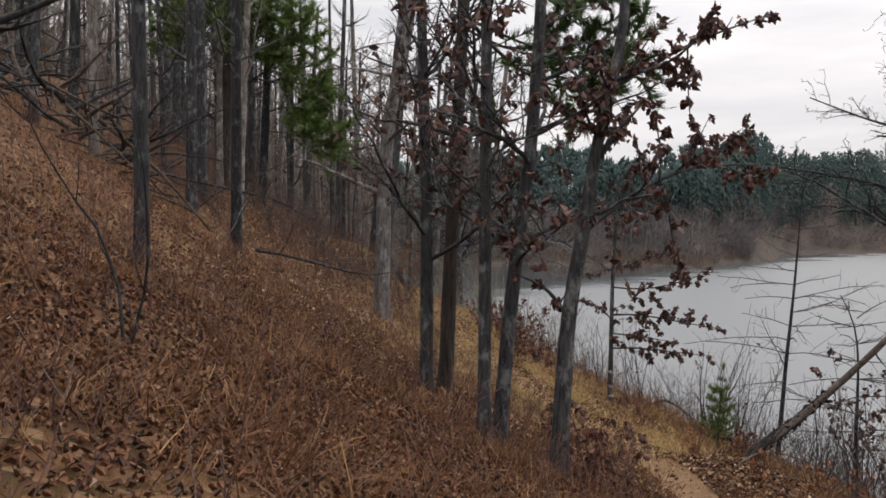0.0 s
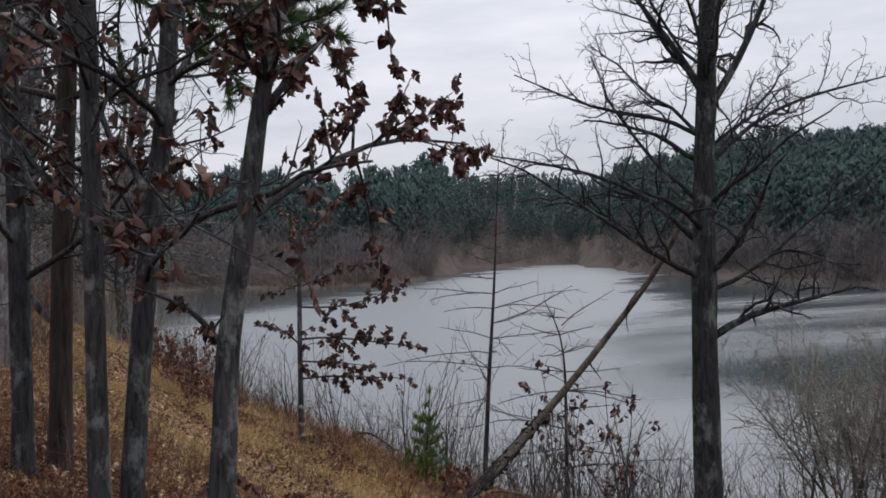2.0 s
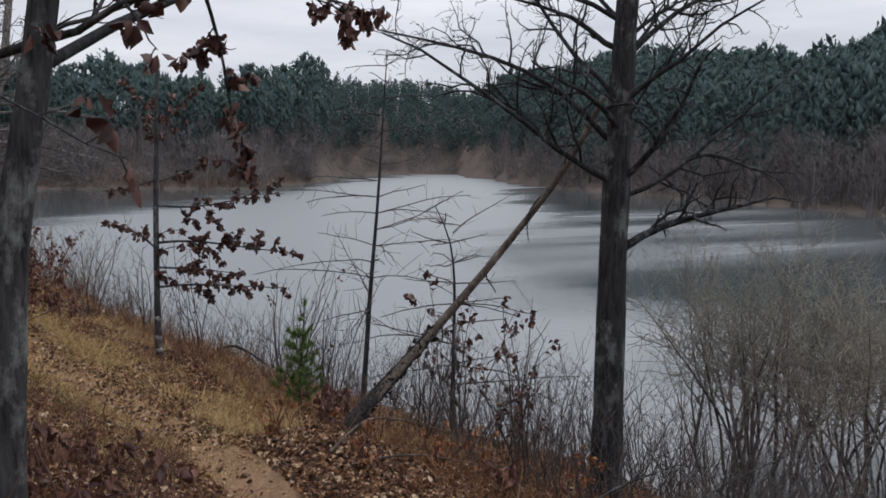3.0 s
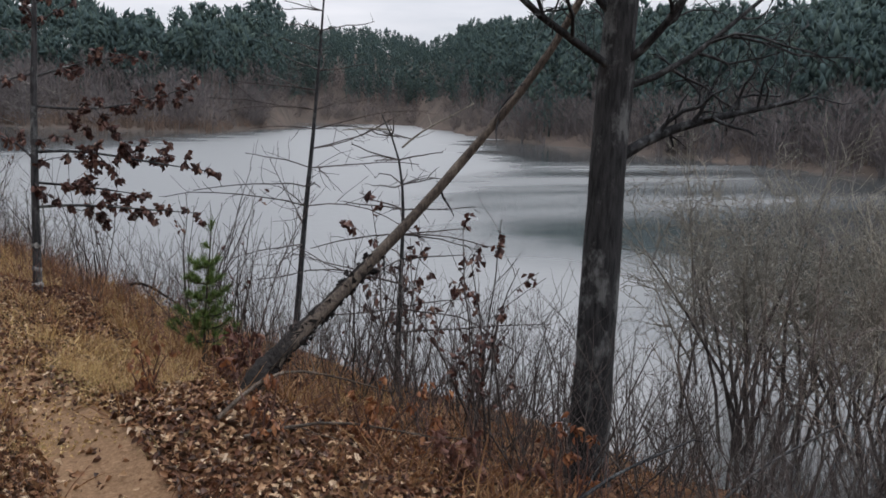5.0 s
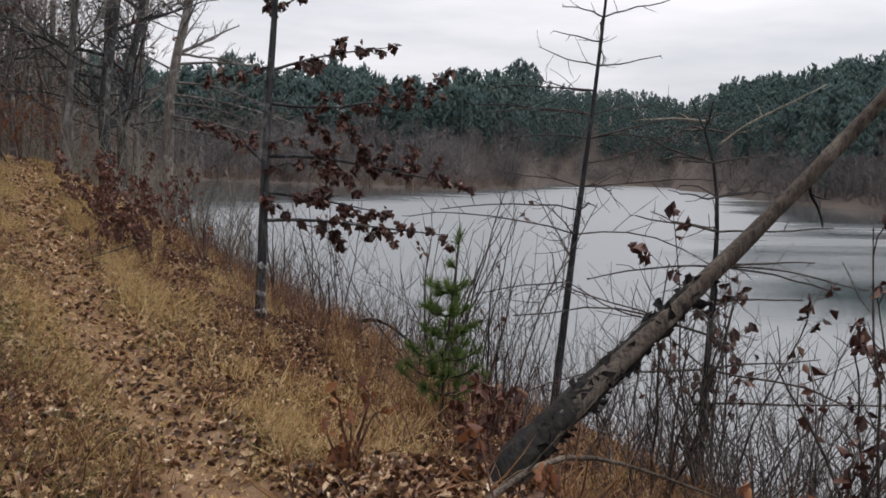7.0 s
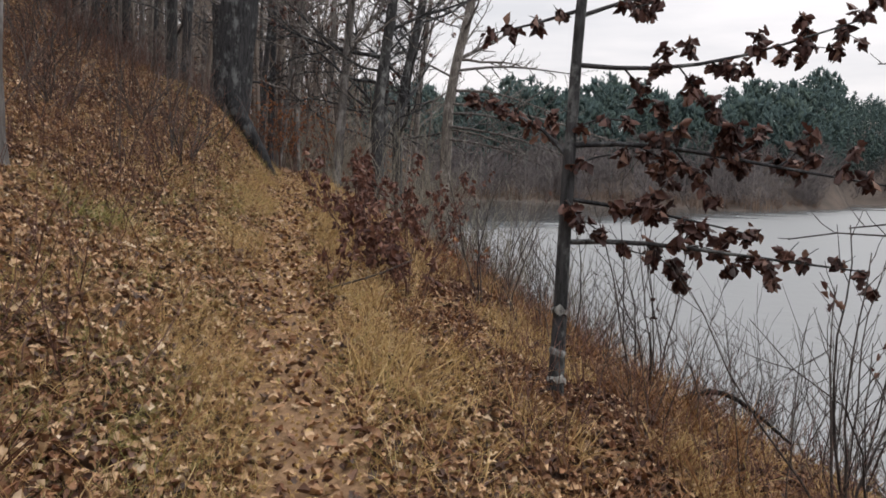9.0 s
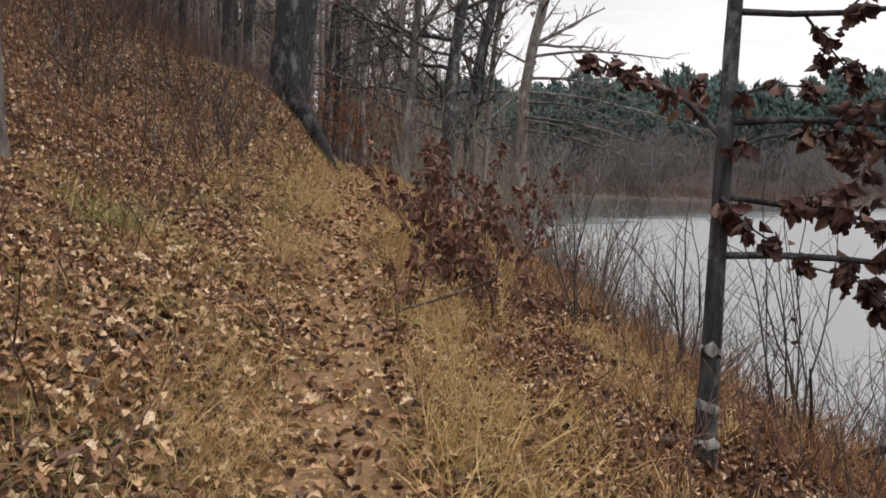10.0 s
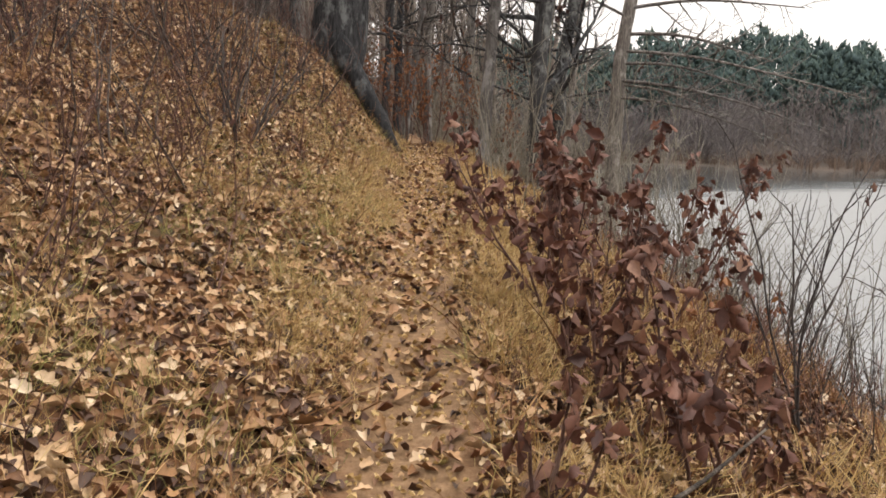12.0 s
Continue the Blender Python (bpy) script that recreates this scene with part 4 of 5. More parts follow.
for k, q in enumerate(([(-1.7, 30.3, 6.4), (-0.8, 30.2, 7.2), (0.4, 30.0, 8.0)], [(-1.9, 30.2, 4.6), (-2.8, 30.4, 5.6), (-4.0, 30.4, 6.6)], [(-1.5, 30.35, 8), (-1.2, 29.6, 9.3), (-0.9, 28.8, 10.3)])):
    lg = Geo()
    ramify(lg, rng, curve(q, 8), 0.08, 0.02, 2, 3, 0.42, [])
    part("limb", lg, BARK_GREY, old)

KNOLL = "trees beyond the path's bend"
KNOLL_NEAR = [
        ([(-0.3, 31.79, -0.95), (-0.23, 31.98, 0.88), (-0.14, 32.16, 2.58), (0.1, 32.3, 8)], 0.11, BARK_PALE),
        ([(0.68, 31.94, -1.2), (0.57, 32.08, 0.8), (0.68, 32.21, 1.94), (0.79, 32.33, 2.96), (1.3, 32.5, 8)], 0.155, BARK_GREY),
        ([(0.77, 34.94, -1.5), (0.69, 35.1, 0.83), (0.91, 35.27, 2.16), (1.17, 35.43, 3.5), (1.9, 35.6, 9)], 0.15, BARK_GREY)]
KNOLL_FAR = [
        ([(-1.4, 35.72, -0.9), (-1.32, 35.97, 1.68), (-1.3, 36.14, 3.36), (-1.2, 36.2, 9)], 0.10, BARK_PALE),
        ([(-3.23, 37.59, -0.5), (-2.93, 37.8, 1.86), (-2.72, 38.01, 3.71), (-2.3, 38.2, 9)], 0.10, BARK_PALE),
        ([(-4.27, 39.51, -0.3), (-4.21, 39.74, 2.73), (-4.12, 39.88, 4.07), (-4, 40, 10)], 0.10, BARK_GREY),
        ([(-3.3, 40.58, -0.6), (-3.43, 40.81, 2.21), (-3.27, 41.03, 4.3), (-3.1, 41.2, 10)], 0.105, BARK_PALE),
        ([(-0.6, 41.5, -1.2), (-0.5, 41.6, 3.2), (-0.2, 41.8, 10)], 0.13, BARK_GREY),
        ([(0.2, 43.5, -1.8), (0.5, 43.6, 3.2), (1.2, 43.8, 10)], 0.12, BARK_PALE)]
for k, (pts, r, mat) in enumerate(KNOLL_NEAR + KNOLL_FAR):
    tree("hardwood_tree", pts, r, r * 0.5, "bare leaning hardwood by the lake bank", 80 + k, mat, count=22, lo=0.2, reach=3.0, group=KNOLL, leaf_share=0.06, floor=0.007, per_metre=4.4)

tree("hardwood_tree", [(1.75, 38.48, -2.2), (1.82, 38.72, 1.3), (1.98, 38.88, 2.71), (2.35, 39.1, 4.44), (3.0, 39.4, 10)], 0.2, 0.09, "pale leaning hardwood whose long boughs reach over the lake", 79, BARK_PALE, count=12, lo=0.35, reach=3.2, group=KNOLL, floor=0.009,
     per_metre=4.6, ratio=0.3, limbs=[([(1.9, 38.8, 2.0), (3.2, 38.5, 2.0), (5.2, 38, 1.3)], 0.05), ([(1.85, 38.7, 1.3), (3, 38.2, 1.3), (5.0, 37.6, 0.6)], 0.045), ([(1.95, 38.8, 2.6), (3.5, 38.6, 2.8), (5.8, 38.2, 2.5)], 0.05),
                                      ([(1.83, 38.7, 0.8), (2.8, 38.0, 0.7), (4.4, 37.2, 0.0)], 0.035), ([(1.95, 38.8, 2.4), (0.6, 38.2, 3.0), (-0.6, 37.8, 3.2)], 0.04), ([(1.83, 38.6, 0.9), (3.2, 38.0, 0.75), (4.6, 37.3, 0.35), (6.2, 36.6, -0.3)], 0.045),
                                      ([(1.82, 38.6, 0.5), (3.0, 38.0, 0.4), (4.4, 37.4, -0.1), (5.6, 36.8, -0.6)], 0.04), ([(1.85, 38.7, 1.6), (3.4, 38.3, 1.5), (5.2, 37.6, 1.0), (6.8, 37.0, 0.5)], 0.045)])

# wood that thins out towards the crest
rng = np.random.default_rng(90)
spots = []
while len(spots) < 156:
    y = rng.uniform(13, 75)
    x = trail_x(y) + rng.uniform(-34, -5.5) if rng.random() < 0.75 else trail_x(y) + rng.uniform(-9, 3.0)
    if len(spots) < 16:
        y = rng.uniform(32, 46)
        x = trail_x(y) + rng.uniform(-7, -1.2)
    elif y < 44 and x > trail_x(y) - 6:
        continue
    if float(ground_z(x, y)) < WATER + 0.8 or any((x - a) ** 2 + (y - b) ** 2 < 1.6 for a, b in spots):
        continue
    if abs(x) / y > 0.62 or (x < -2 and y < 17 and x > -8):
        continue
    spots.append((x, y))
for k, (x, y) in enumerate(spots):
    z, h, r = float(ground_z(x, y)), rng.uniform(9, 15), rng.uniform(0.06, 0.19)
    lean = rng.normal(0, 0.35, 2)
    tree("hardwood_tree", [(x, y, z), (x + 0.3 * lean[0], y + 0.3 * lean[1], z + h * 0.4), (x + lean[0], y + lean[1], z + h)], r, r * 0.4, "bare winter trunk in the hillside wood", 100 + k,
         (BARK_GREY, BARK_DARK, BARK_PALE, BARK_GREY)[k % 4], count=9, lo=0.25, reach=2.6, depth=1, per_metre=3.0, group=HILL, floor=0.008, merge=True)


# ---- shrubs ----
def shrub(name, x, y, height, width, stems, label, seed, wood, leaf_share=0.0, per_tip=4.0, leaf=0.11, depth=1, per_metre=4.0, base=None, group="", bend=0.1, r=0.011, z=None, floor=0.0042, twig_wood=None, leaf_wood=None):
    """Stems that rise from one root, with twigs and, where it has them, withered leaves."""
    rng = np.random.default_rng(seed)
    z = float(ground_z(x, y)) if z is None else z
    top = thing(name, (x, y, z), label, "shrub", group)
    tips = []
    for k in range(stems):
        a, out = rng.uniform(0, 2 * math.pi), rng.random() ** 0.7
        sx, sy = x + 0.14 * width * out * math.cos(a), y + 0.14 * width * out * math.sin(a)
        sz = max(float(ground_z(sx, sy)), z - 0.3) - 0.06
        d = (width / height * 0.55 * out * math.cos(a), width / height * 0.55 * out * math.sin(a), 1)
        g, thick = Geo(), r * rng.uniform(0.7, 1.3)
        line = wander(rng, (sx, sy, sz), d, height * rng.uniform(0.65, 1.1), 9, bend, 0.04)
        if twig_wood is None:
            ramify(g, rng, line, thick, 0.004, depth, per_metre, 0.34, tips, 5, 0.7, 0.12, 0.25, floor=floor)
            part("stem", g, wood, top)
        else:
            g.tube(line[:6], np.linspace(thick, 0.55 * thick, 6), 6)
            stem = part("stem", g, wood, top)
            g = Geo()
            ramify(g, rng, line[4:], 0.6 * thick, 0.004, depth, per_metre, 0.6, tips, 5, 0.85, 0.05, 0.05, 0.2, floor=floor)
            ramify(g, rng, wander(rng, line[4], (d[0] + rng.normal(0, 0.5), d[1] + rng.normal(0, 0.5), 0.8), 0.45 * height, 7, bend, 0.03), 0.5 * thick, 0.004, depth, per_metre, 0.5, tips, 5, 0.85, 0.05, 0.1, 0.2, floor=floor)
            part("branchwork", g, twig_wood, stem, "fine pale grey twigs")
    if leaf_share:
        lv = Geo()
        hang_leaves(lv, rng, tips, leaf_share, per_tip, leaf)
        if lv.n:
            part("leaves", lv, leaf_wood or LEAF_DRY_BACKLIT, top, "curled russet leaves still on the twigs", smooth=False)
    return top


RUSSET = "russet oak shrubs"
for k, (x, y, h, w, n) in enumerate([(1.75, 22.8, 1.25, 1.3, 9), (2.45, 21.35, 0.95, 1.1, 7), (2.05, 21.7, 0.75, 0.9, 6), (2.3, 24.2, 1.5, 1.3, 8), (1.35, 24.6, 1.1, 1.1, 7), (1.75, 9.15, 0.9, 1.2, 9), (2.1, 12.4, 0.42, 1.2, 11), (1.6, 11.6, 0.36, 0.9, 7),
                                     (1.9, 20.4, 0.5, 0.6, 4), (5.2, 13.9, 0.8, 0.9, 6), (6.3, 11.6, 0.7, 0.9, 5)]):
    shrub("oak_shrub", x, y, h, w, n, "low scrubby oak thick with russet dead leaves", 300 + k, TWIG_RED, 1.0, 10.0, 0.082, per_metre=6.5, group=RUSSET, leaf_wood=LEAF_DRY_TOPLIT)
shrub("oak_shrub", 8.3, 16.25, 2.7, 1.0, 6, "slim upright oak shoots with hanging dark leaves", 320, TWIG, 0.8, 5, 0.13, r=0.017)
shrub("oak_shrub", 7.2, 12.95, 2.5, 1.1, 6, "slim upright oak shoots with hanging dark leaves", 321, TWIG, 0.6, 9, 0.085, r=0.015, floor=0.005)
for k, (x, y, h, w, n) in enumerate([(4.55, 12.0, 0.55, 0.7, 6), (5.5, 12.2, 0.6, 0.7, 6), (6.2, 12.4, 0.7, 0.7, 6), (4.1, 13.4, 0.5, 0.6, 5), (6.9, 11.2, 0.7, 0.8, 6), (3.0, 24.3, 0.7, 0.8, 6), (-1.5, 33.2, 1.9, 1.6, 8), (-0.9, 34.8, 2.2, 1.6, 8), (-2.5, 35.2, 2.2, 1.8, 8), (-0.4, 36.4, 2.0, 1.6, 8)]):
    shrub("rusty_shrub", x, y, h, w, n, "low shrub with rusty orange leaves on the bank", 390 + k, TWIG_RED, 0.8, 7.0, 0.07, per_metre=6.0, group="rusty shrubs on the bank", leaf_wood=LEAF_ORANGE)
for k, (x, y, h, w, n) in enumerate([(-1.1, 24.35, 1.15, 1.5, 12), (-2.2, 25.8, 1.4, 1.9, 12), (-2.7, 23.9, 1.2, 1.7, 9), (-3.9, 25.6, 1.4, 2.0, 10), (-3.3, 22.3, 1.1, 1.7, 9), (-4.9, 24.0, 1.4, 2.0, 9), (-4.3, 27.6, 1.6, 2.2, 10),
                                     (-5.6, 21.6, 1.3, 2.0, 8), (-2.0, 28.0, 1.2, 1.6, 8), (-6.0, 26.4, 1.6, 2.2, 8)]):
    shrub("dark_shrub", x, y, h, w, n, "tangled dark leafless shrub on the bank", 322 + k, TWIG, 0.12, 2.0, 0.07, depth=2, per_metre=4.5, group="dark shrubs on the bank", bend=0.16)
for k, (x, y, h, w, n) in enumerate([(12.0, 13.2, 4.5, 3.4, 14), (13.2, 12.0, 4.7, 3.8, 15), (13.0, 14.9, 4.2, 3.4, 9), (15.0, 11.4, 4.8, 4.2, 11), (14.4, 13.6, 4.6, 4.0, 10)]):
    shrub("willow_bush", x, y, h, w, n, "large pale grey leafless bush in the shallows", 330 + k, TWIG, depth=2, per_metre=5.6, group="pale bushes in the shallows", r=0.034, bend=0.13, z=WATER - 0.6, twig_wood=TWIG_PALE, floor=0.0055)
for k, (x, y, h, w, n) in enumerate([(10.4, 12.3, 3.0, 2.2, 5), (10.9, 10.9, 3.0, 2.4, 5), (9.7, 10.2, 2.0, 1.8, 4)]):
    shrub("willow_bush", x, y, h, w, n, "dark-stemmed leafless bush at the water's edge", 336 + k, TWIG, depth=2, per_metre=4.0, group="pale bushes in the shallows", r=0.02, bend=0.13, twig_wood=TWIG_TAN)
for k, (x, y, h) in enumerate([(5.6, 17.2, 2.7), (6.0, 16.6, 2.4), (5.9, 18.4, 2.2), (6.6, 14.6, 2.0), (4.9, 21.5, 2.3), (4.4, 23.2, 2.0), (5.4, 22.6, 2.4), (3.6, 25.6, 2.2), (3.3, 23.2, 1.8), (6.8, 20.4, 2.0), (7.4, 13.6, 1.9), (9.2, 13.6, 2.2), (9.0, 11.0, 2.0)]):
    shrub("bare_shrub", x, y, h, 0.9, 4, "thin bare stems on the lake bank", 350 + k, TWIG, 0.05, 2.0, 0.08, per_metre=5.0, group="bare shrubs on the bank", r=0.012)

# pine seedling
seedling = thing("pine_seedling", (5.3, 16.0, float(ground_z(5.3, 16.0))), "small green pine seedling on the bank", "sapling")
zs = float(ground_z(5.3, 16.0))
g, _ = trunk_geo(np.random.default_rng(52), [(5.3, 16.0, zs - 0.05), (5.33, 16.0, zs + 0.7), (5.40, 16.0, zs + 1.55)], 0.022, 0.006, 0.1, 0.02, 6)
part("trunk", g, BARK_PINE, seedling)
rng = np.random.default_rng(53)
whorl = []
for f in (0.3, 0.45, 0.6, 0.8, 1.0, 1.2):
    for a in np.arange(5) * 1.257 + rng.uniform(0, 1):
        l = 0.26 * (1.5 - f) * rng.uniform(0.6, 1.2) + 0.07
        whorl.append(([(5.32, 16.0, zs + f), (5.32 + 0.6 * l * math.cos(a), 16 + 0.6 * l * math.sin(a), zs + f + 0.12 * l), (5.32 + l * math.cos(a), 16 + l * math.sin(a), zs + f + 0.45 * l)], 0.008))
whorl.append(([(5.38, 16, zs + 1.3), (5.39, 16, zs + 1.5), (5.41, 16, zs + 1.72)], 0.006))
green(seedling, whorl, 54, "fresh green pine needles", NEEDLES_LIT, spread_out=0.4, count=16, dense=130, needle=0.1)

# curved thin shoot on the slope
shrub("bare_shoot", -2.03, 5.31, 1.5, 0.9, 2, "thin dark curved shoot out of the brown grass", 380, BARK_DARK, bend=0.12, per_metre=2.0, r=0.012)


# ---- sticks and brushwood ----
def stick(rng, points, r, label, name="fallen_branch", material=None):
    top = thing(name, points[0], label, "branch")
    g = Geo()
    ramify(g, rng, curve(points, 9), r, r * 0.4, 1, 1.6, 0.22, [], 6)
    part("limb", g, material or BARK_DEAD, top)


rng = np.random.default_rng(95)
def low(x, y, h):
    return (x, y, float(ground_z(x, y)) + h)


stick(rng, [low(4.3, 12.2, 0.05), low(4.8, 12.5, 0.3), low(5.4, 12.9, 0.42), low(6.2, 13.0, 0.5)], 0.018, "long pale fallen branch beside the leaning trunk")
stick(rng, [low(4.4, 11.9, 0.06), low(5.1, 12.0, 0.2), low(5.9, 12.1, 0.25), low(6.8, 12.3, 0.3)], 0.014, "long pale fallen branch beside the leaning trunk")
stick(rng, [low(5.4, 10.1, 0.1), low(6.4, 10.3, 0.5), low(7.6, 10.6, 0.9)], 0.018, "bent dead branch on the bank", material=BARK_DARK)
stick(rng, [low(6.2, 9.6, 0.1), low(7.4, 10.0, 0.7), low(8.9, 10.2, 1.3)], 0.016, "bent dead branch on the bank", material=BARK_DARK)
stick(rng, [low(-0.9, 19.4, 0.02), low(-0.55, 19.5, 0.03), low(-0.2, 19.45, 0.04)], 0.013, "short dead stick on the leaves")
stick(rng, [low(1.9, 20.1, 0.05), low(2.3, 20.3, 0.25), low(2.6, 20.7, 0.5)], 0.012, "short dead stick among the shrubs")
stick(rng, [low(5.2, 20.7, 0.05), low(5.5, 20.75, 0.3), low(5.8, 20.8, 0.32), low(6.3, 20.7, 0.12)], 0.035, "dark rotten limb arched over the bank", material=BARK_ROT)
stick(rng, [low(4.95, 20.9, -0.05), low(4.96, 20.9, 0.3), low(4.93, 20.92, 0.62)], 0.022, "short dark snag standing on the bank", name="snag", material=BARK_ROT)
pile = thing("brush_pile", (-8.2, 18.0, float(ground_z(-8.2, 18.0))), "heap of dead crossed branches on the slope", "branches")
for k in range(90):
    x, y = -8.2 + rng.normal(0, 2.2), 18.0 + rng.normal(0, 1.3)
    a, l = rng.uniform(0, 2 * math.pi), rng.uniform(1.2, 3.6)
    h = 0.1 + 1.1 * rng.random() * math.exp(-((x + 8.2) / 3) ** 2)
    g = Geo()
    ramify(g, rng, wander(rng, (x, y, float(ground_z(x, y)) + h), (math.cos(a), math.sin(a), rng.uniform(-0.1, 0.45)), l, 7, 0.12), rng.uniform(0.015, 0.06), 0.01, 1, 1.8, 0.3, [], 5)
    part("branch", g, (BARK_GREY, BARK_DEAD, BARK_DARK)[k % 3], pile)
for k, (pts, r) in enumerate([([low(-7.0, 17.0, 0.9), low(-6.0, 17.5, 0.7), low(-5.0, 18.0, 0.1)], 0.05), ([low(-8.0, 16.6, 1.0), low(-6.9, 17.0, 1.1), low(-5.8, 17.3, 1.5)], 0.04), ([low(-7.2, 16.0, 0.8), low(-6.3, 16.3, 0.5), low(-5.6, 16.6, 0.2)], 0.03)]):
    stick(rng, pts, r, "dead limb that leans out of the brush pile")


# ---- brush, grass and fallen leaves ----
def bank_brush(name, label, seed, count, y0, y1, u0, u1, h0, h1, material, twigs=3, thin=0.005):
    rng = np.random.default_rng(seed)
    g = Geo()
    y = rng.uniform(y0, y1, count)
    u = u0 + (u1 - u0) * rng.random(count)
    x = trail_x(y) + u
    z = ground_z(x, y)
    for k in range(count):
        if z[k] < WATER - 0.35 or noise.noise((x[k] * 0.8, y[k] * 0.8, seed)) < -0.12:
            continue
        h = rng.uniform(h0, h1)
        line = wander(rng, (x[k], y[k], z[k] - 0.03), (rng.normal(0, 0.35), rng.normal(0, 0.35), 1), h, 6, 0.14, 0.05)
        g.tube(line, np.linspace(thin * rng.uniform(0.8, 1.6), 0.0018, 6), 3)
        for _ in range(rng.poisson(twigs)):
            i = rng.integers(1, 5)
            g.tube(wander(rng, line[i], (rng.normal(0, 0.7), rng.normal(0, 0.7), 0.8), h * rng.uniform(0.15, 0.4), 4, 0.15, 0.05), [0.0028, 0.0025, 0.002, 0.0014], 3)
    return tagged(part(name, g, material), label, "brush", kind="stuff")


bank_brush("bank_brush", "thicket of thin bare stems along the lake bank", 401, 1300, 4, 34, 2.6, 7.6, 0.5, 1.6, TWIG, 5)
bank_brush("bank_thicket", "dense thin grey stems between path and shallows", 407, 820, 6, 18, 3.2, 8.2, 0.7, 2.2, TWIG, 8, 0.009)
bank_brush("bramble", "tangle of reddish bramble stems on the bank", 402, 1500, 5, 30, 1.4, 5.2, 0.25, 0.8, TWIG_RED, 4, 0.004)
bank_brush("reeds", "pale thin stems standing in the shallows", 403, 900, 8, 36, 5.0, 8.6, 0.7, 1.6, TWIG_PALE, 1)
bank_brush("slope_weeds", "dry thin weed stalks on the hillside", 404, 2800, 2, 34, -12, -0.9, 0.3, 1.0, TWIG_RED, 3, 0.005)
bank_brush("slope_bramble", "tangle of thin brown stems on the slope above the path", 408, 2200, 20.5, 33, -10, -1.5, 0.35, 1.05, TWIG_RED, 4, 0.005)
bank_brush("slope_thicket", "leafless understorey on the slope beyond", 405, 2300, 22, 60, -12, -1.5, 0.7, 2.4, TWIG_TAN, 4, 0.008)
bank_brush("shore_thicket", "leafless understorey by the shore beyond the bend", 406, 1500, 27, 55, 0.8, 6, 0.8, 2.8, TWIG_PALE, 5, 0.009)


def grass(name, label, seed, tufts, blades, y0, y1, mean_u, sd_u, length, material, side=0):
    rng = np.random.default_rng(seed)
    y = rng.uniform(y0, y1, tufts * 3)
    u = rng.normal(mean_u, sd_u, tufts * 3)
    x = trail_x(y) + u
    keep = np.array([abs(b) > 0.27 and noise.noise((a * 1.1, c * 1.1, seed * 1.7)) > -0.05 for a, b, c in zip(x, u, y)]) & (ground_z(x, y) > WATER + 0.1)
    x, y = x[keep][:tufts], y[keep][:tufts]
    n = len(x)
    bx, by = np.repeat(x, blades) + rng.normal(0, 0.05, n * blades), np.repeat(y, blades) + rng.normal(0, 0.05, n * blades)
    tilt = np.repeat(rng.normal(0, 0.5, (n, 2)), blades, 0) + rng.normal(0, 0.6, (n * blades, 2))
    at = np.stack([bx, by, ground_z(bx, by) - 0.01], -1)
    axis = np.stack([tilt[:, 0] + 0.2, tilt[:, 1], np.ones(n * blades)], -1)
    size = length * np.repeat(rng.uniform(0.6, 1.3, n), blades) * rng.uniform(0.5, 1.2, n * blades)
    g = Geo()
    g.scatter(BLADE, at, bases(axis, rng), size)
    return tagged(part(name, g, material, smooth=False), label, "grass", kind="stuff")


grass("path_grass", "pale straw-coloured grass along the footpath's outer edge", 501, 1400, 16, 13.6, 33, 0.66, 0.22, 0.165, STRAW)
grass("verge_grass", "pale straw grass on the footpath's inner edge", 502, 1700, 12, 12.5, 33, -0.5, 0.2, 0.135, STRAW)
grass("mixed_grass", "short yellowed grass between the leaves by the path", 506, 3600, 8, 13, 32, -1.2, 1.2, 0.14, STRAW)
grass("olive_grass", "faded green grass tufts by the path", 507, 2000, 9, 12, 31, -0.8, 0.9, 0.14, OLIVE_GRASS)
grass("green_tuft", "green tuft of grass among the leaves", 508, 8, 45, 19.9, 20.6, -1.7, 0.15, 0.26, OLIVE_GRASS)
grass("slope_grass", "thin tan grass scattered over the leafy slope", 503, 4600, 9, 2, 34, -5.0, 3.6, 0.24, RUSSET_GRASS)
grass("russet_tufts", "tufts of red-brown grass and pine straw on the slope", 509, 2200, 9, 2, 16, -2.6, 2.2, 0.24, RED_GRASS_SHADED)
grass("bank_grass", "tall dry grass on the bank down to the lake", 504, 1300, 12, 6, 32, 3.6, 1.3, 0.36, RUSSET_GRASS)
grass("bank_straw", "straw-coloured grass on the bank", 505, 1500, 12, 14, 31, 2.1, 1.1, 0.24, STRAW)


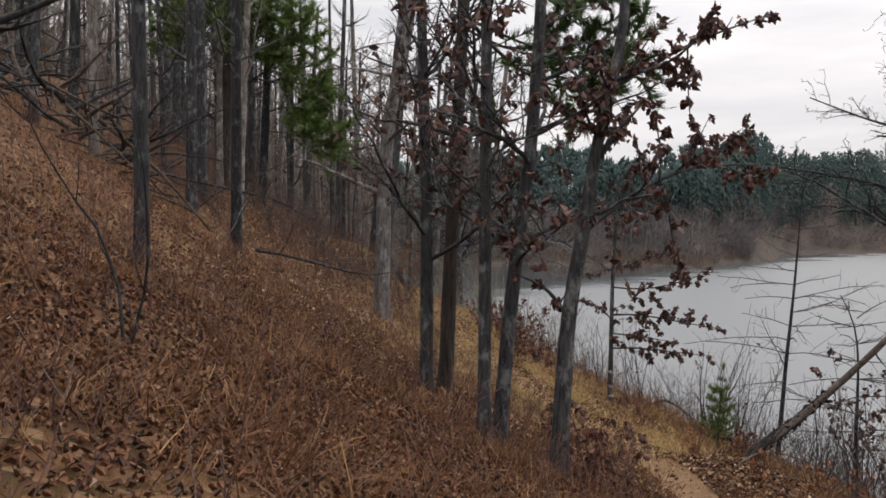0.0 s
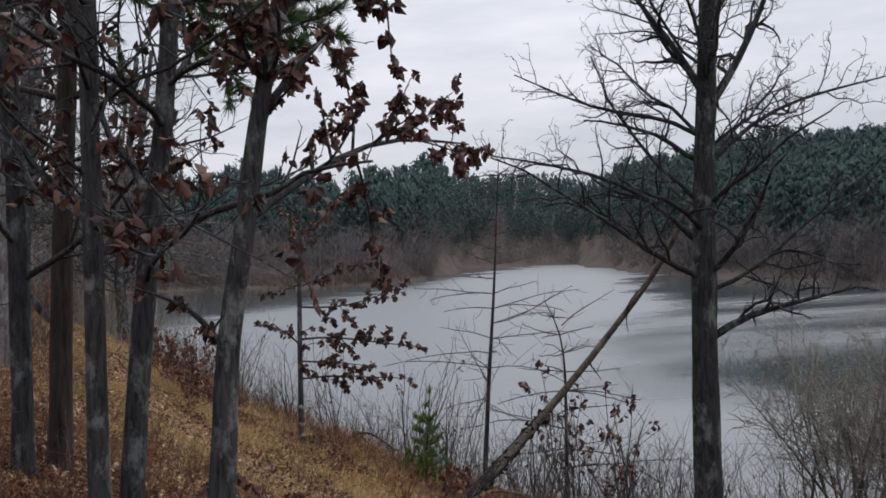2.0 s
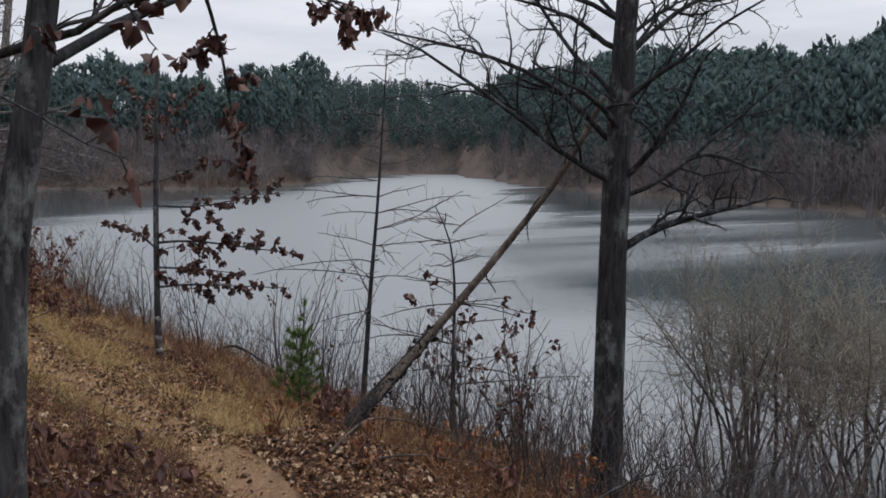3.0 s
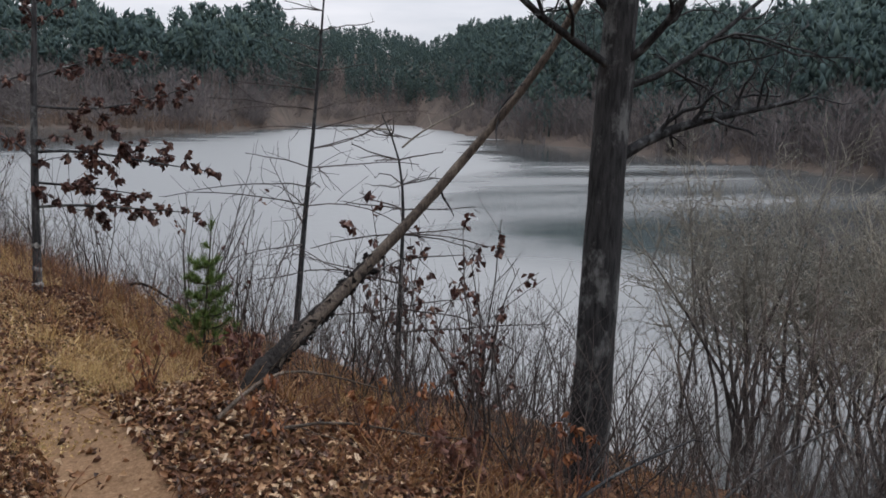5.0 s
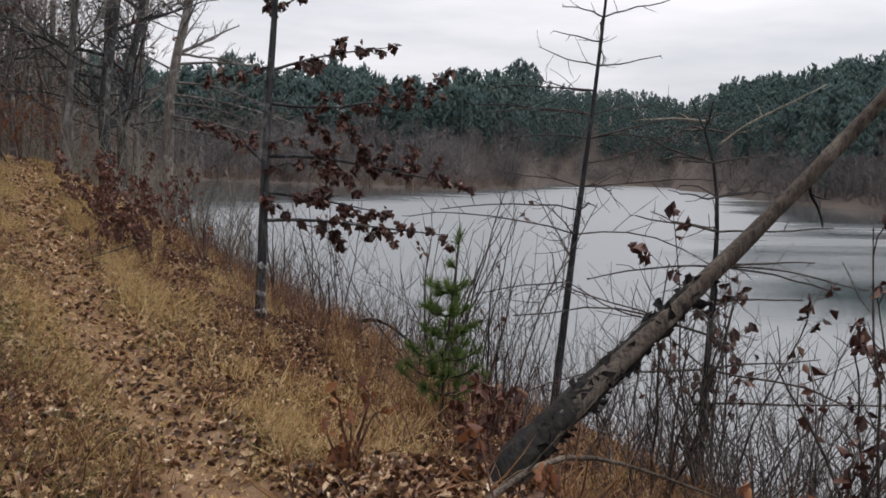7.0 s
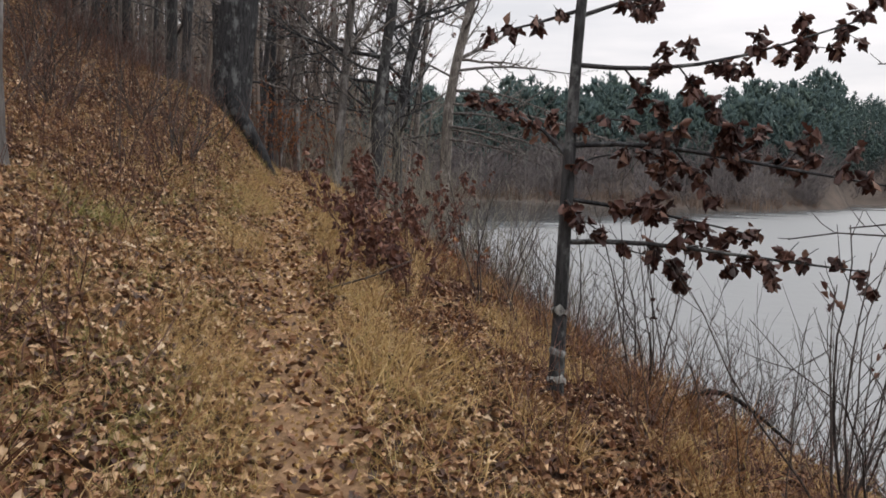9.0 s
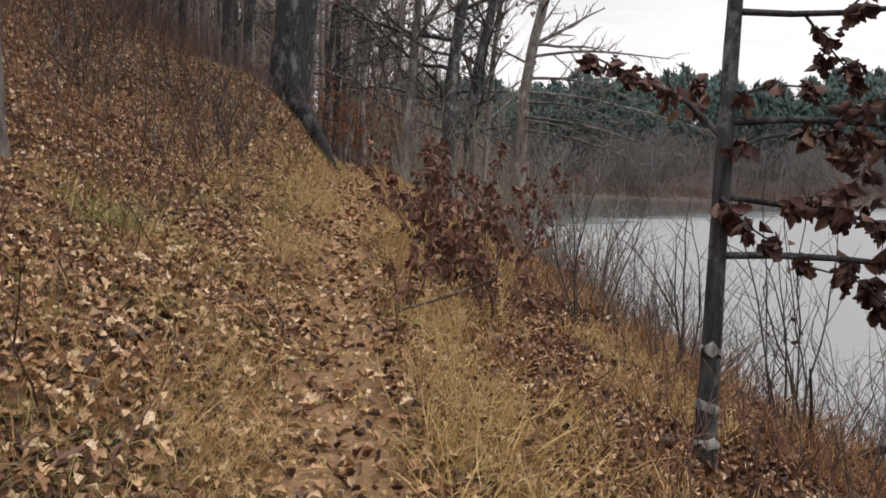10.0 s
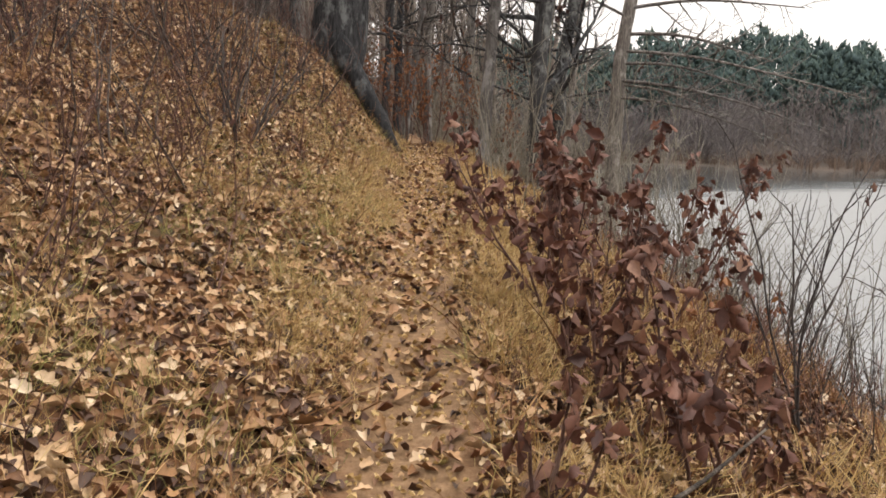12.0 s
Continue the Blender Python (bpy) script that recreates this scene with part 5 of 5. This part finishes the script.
def litter(name, label, seed, count, y0, y1, mean_u, sd_u, shape, size, material=None, lift=0.012):
    rng = np.random.default_rng(seed)
    y = rng.uniform(y0, y1, count)
    u = rng.normal(mean_u, sd_u, count)
    keep = (sd_u < 0.5) | (np.abs(u) > 0.3) | (rng.random(count) < np.where(y > 13.6, 0.26, 0.05))
    x, y = (trail_x(y) + u)[keep], y[keep]
    z = ground_z(x, y)
    keep = z > WATER + 0.05
    x, y, z = x[keep], y[keep], z[keep]
    n = len(x)
    e = 0.05
    normal = unit(np.stack([-(ground_z(x + e, y) - z) / e, -(ground_z(x, y + e) - z) / e, np.ones(n)], -1))
    axis = rng.standard_normal((n, 3))
    axis = axis - normal * (axis * normal).sum(1)[:, None] + normal * rng.normal(0.05, 0.2, n)[:, None]
    g = Geo()
    g.scatter(shape, np.stack([x, y, z + lift + 0.03 * rng.random(n)], -1), bases(axis, rng, normal * 3.0, 1.0), size * rng.uniform(0.55, 1.25, n))
    return tagged(part(name, g, material or LEAF_LITTER, smooth=False), label, "leaves", kind="stuff")


litter("leaf_litter", "brown oak leaves strewn over path and slope", 601, 24000, 11, 34, -1.2, 2.3, OAK_LEAF, 0.076)
litter("leaf_crumbs", "small broken leaf bits on the trodden path", 605, 5500, 12.5, 32, 0.0, 0.3, LITTER_LEAF, 0.03, STRAW, lift=0.004)
litter("leaf_litter", "curled brown leaves strewn over path and slope", 602, 60000, 11, 34, -1.0, 2.4, LITTER_LEAF, 0.056)
litter("leaf_litter", "red-brown leaves and pine straw over the upper slope", 603, 70000, 1.5, 17, -3.0, 2.7, LITTER_LEAF, 0.042, LEAF_RED_SHADED)
litter("leaf_litter", "brown leaves lying on the bank", 604, 17000, 4, 26, 1.9, 1.2, LITTER_LEAF, 0.058, LEAF_RED_SHADED)

# single leaves that lie loose on the path's last stretch
rng = np.random.default_rng(610)
leaf_meshes = []
for k in range(6):
    g = Geo()
    g.scatter(OAK_LEAF, [(0, 0, 0)], np.eye(3)[None], [rng.uniform(0.085, 0.12)])
    me = g.mesh("fallen_leaf", smooth=False)
    me.materials.append(LEAF_LOOSE)
    leaf_meshes.append(me)
for k in range(280):
    y = rng.uniform(18.5, 24.5)
    x = float(trail_x(y)) + rng.normal(-0.2, 0.7)
    ob = new("fallen_leaf", leaf_meshes[k % 6])
    ob.parent = ground
    ob.matrix_basis = pose(x, y, float(ground_z(x, y)) + 0.035, rng.normal(0, 18), rng.normal(0, 18), rng.uniform(0, 360))
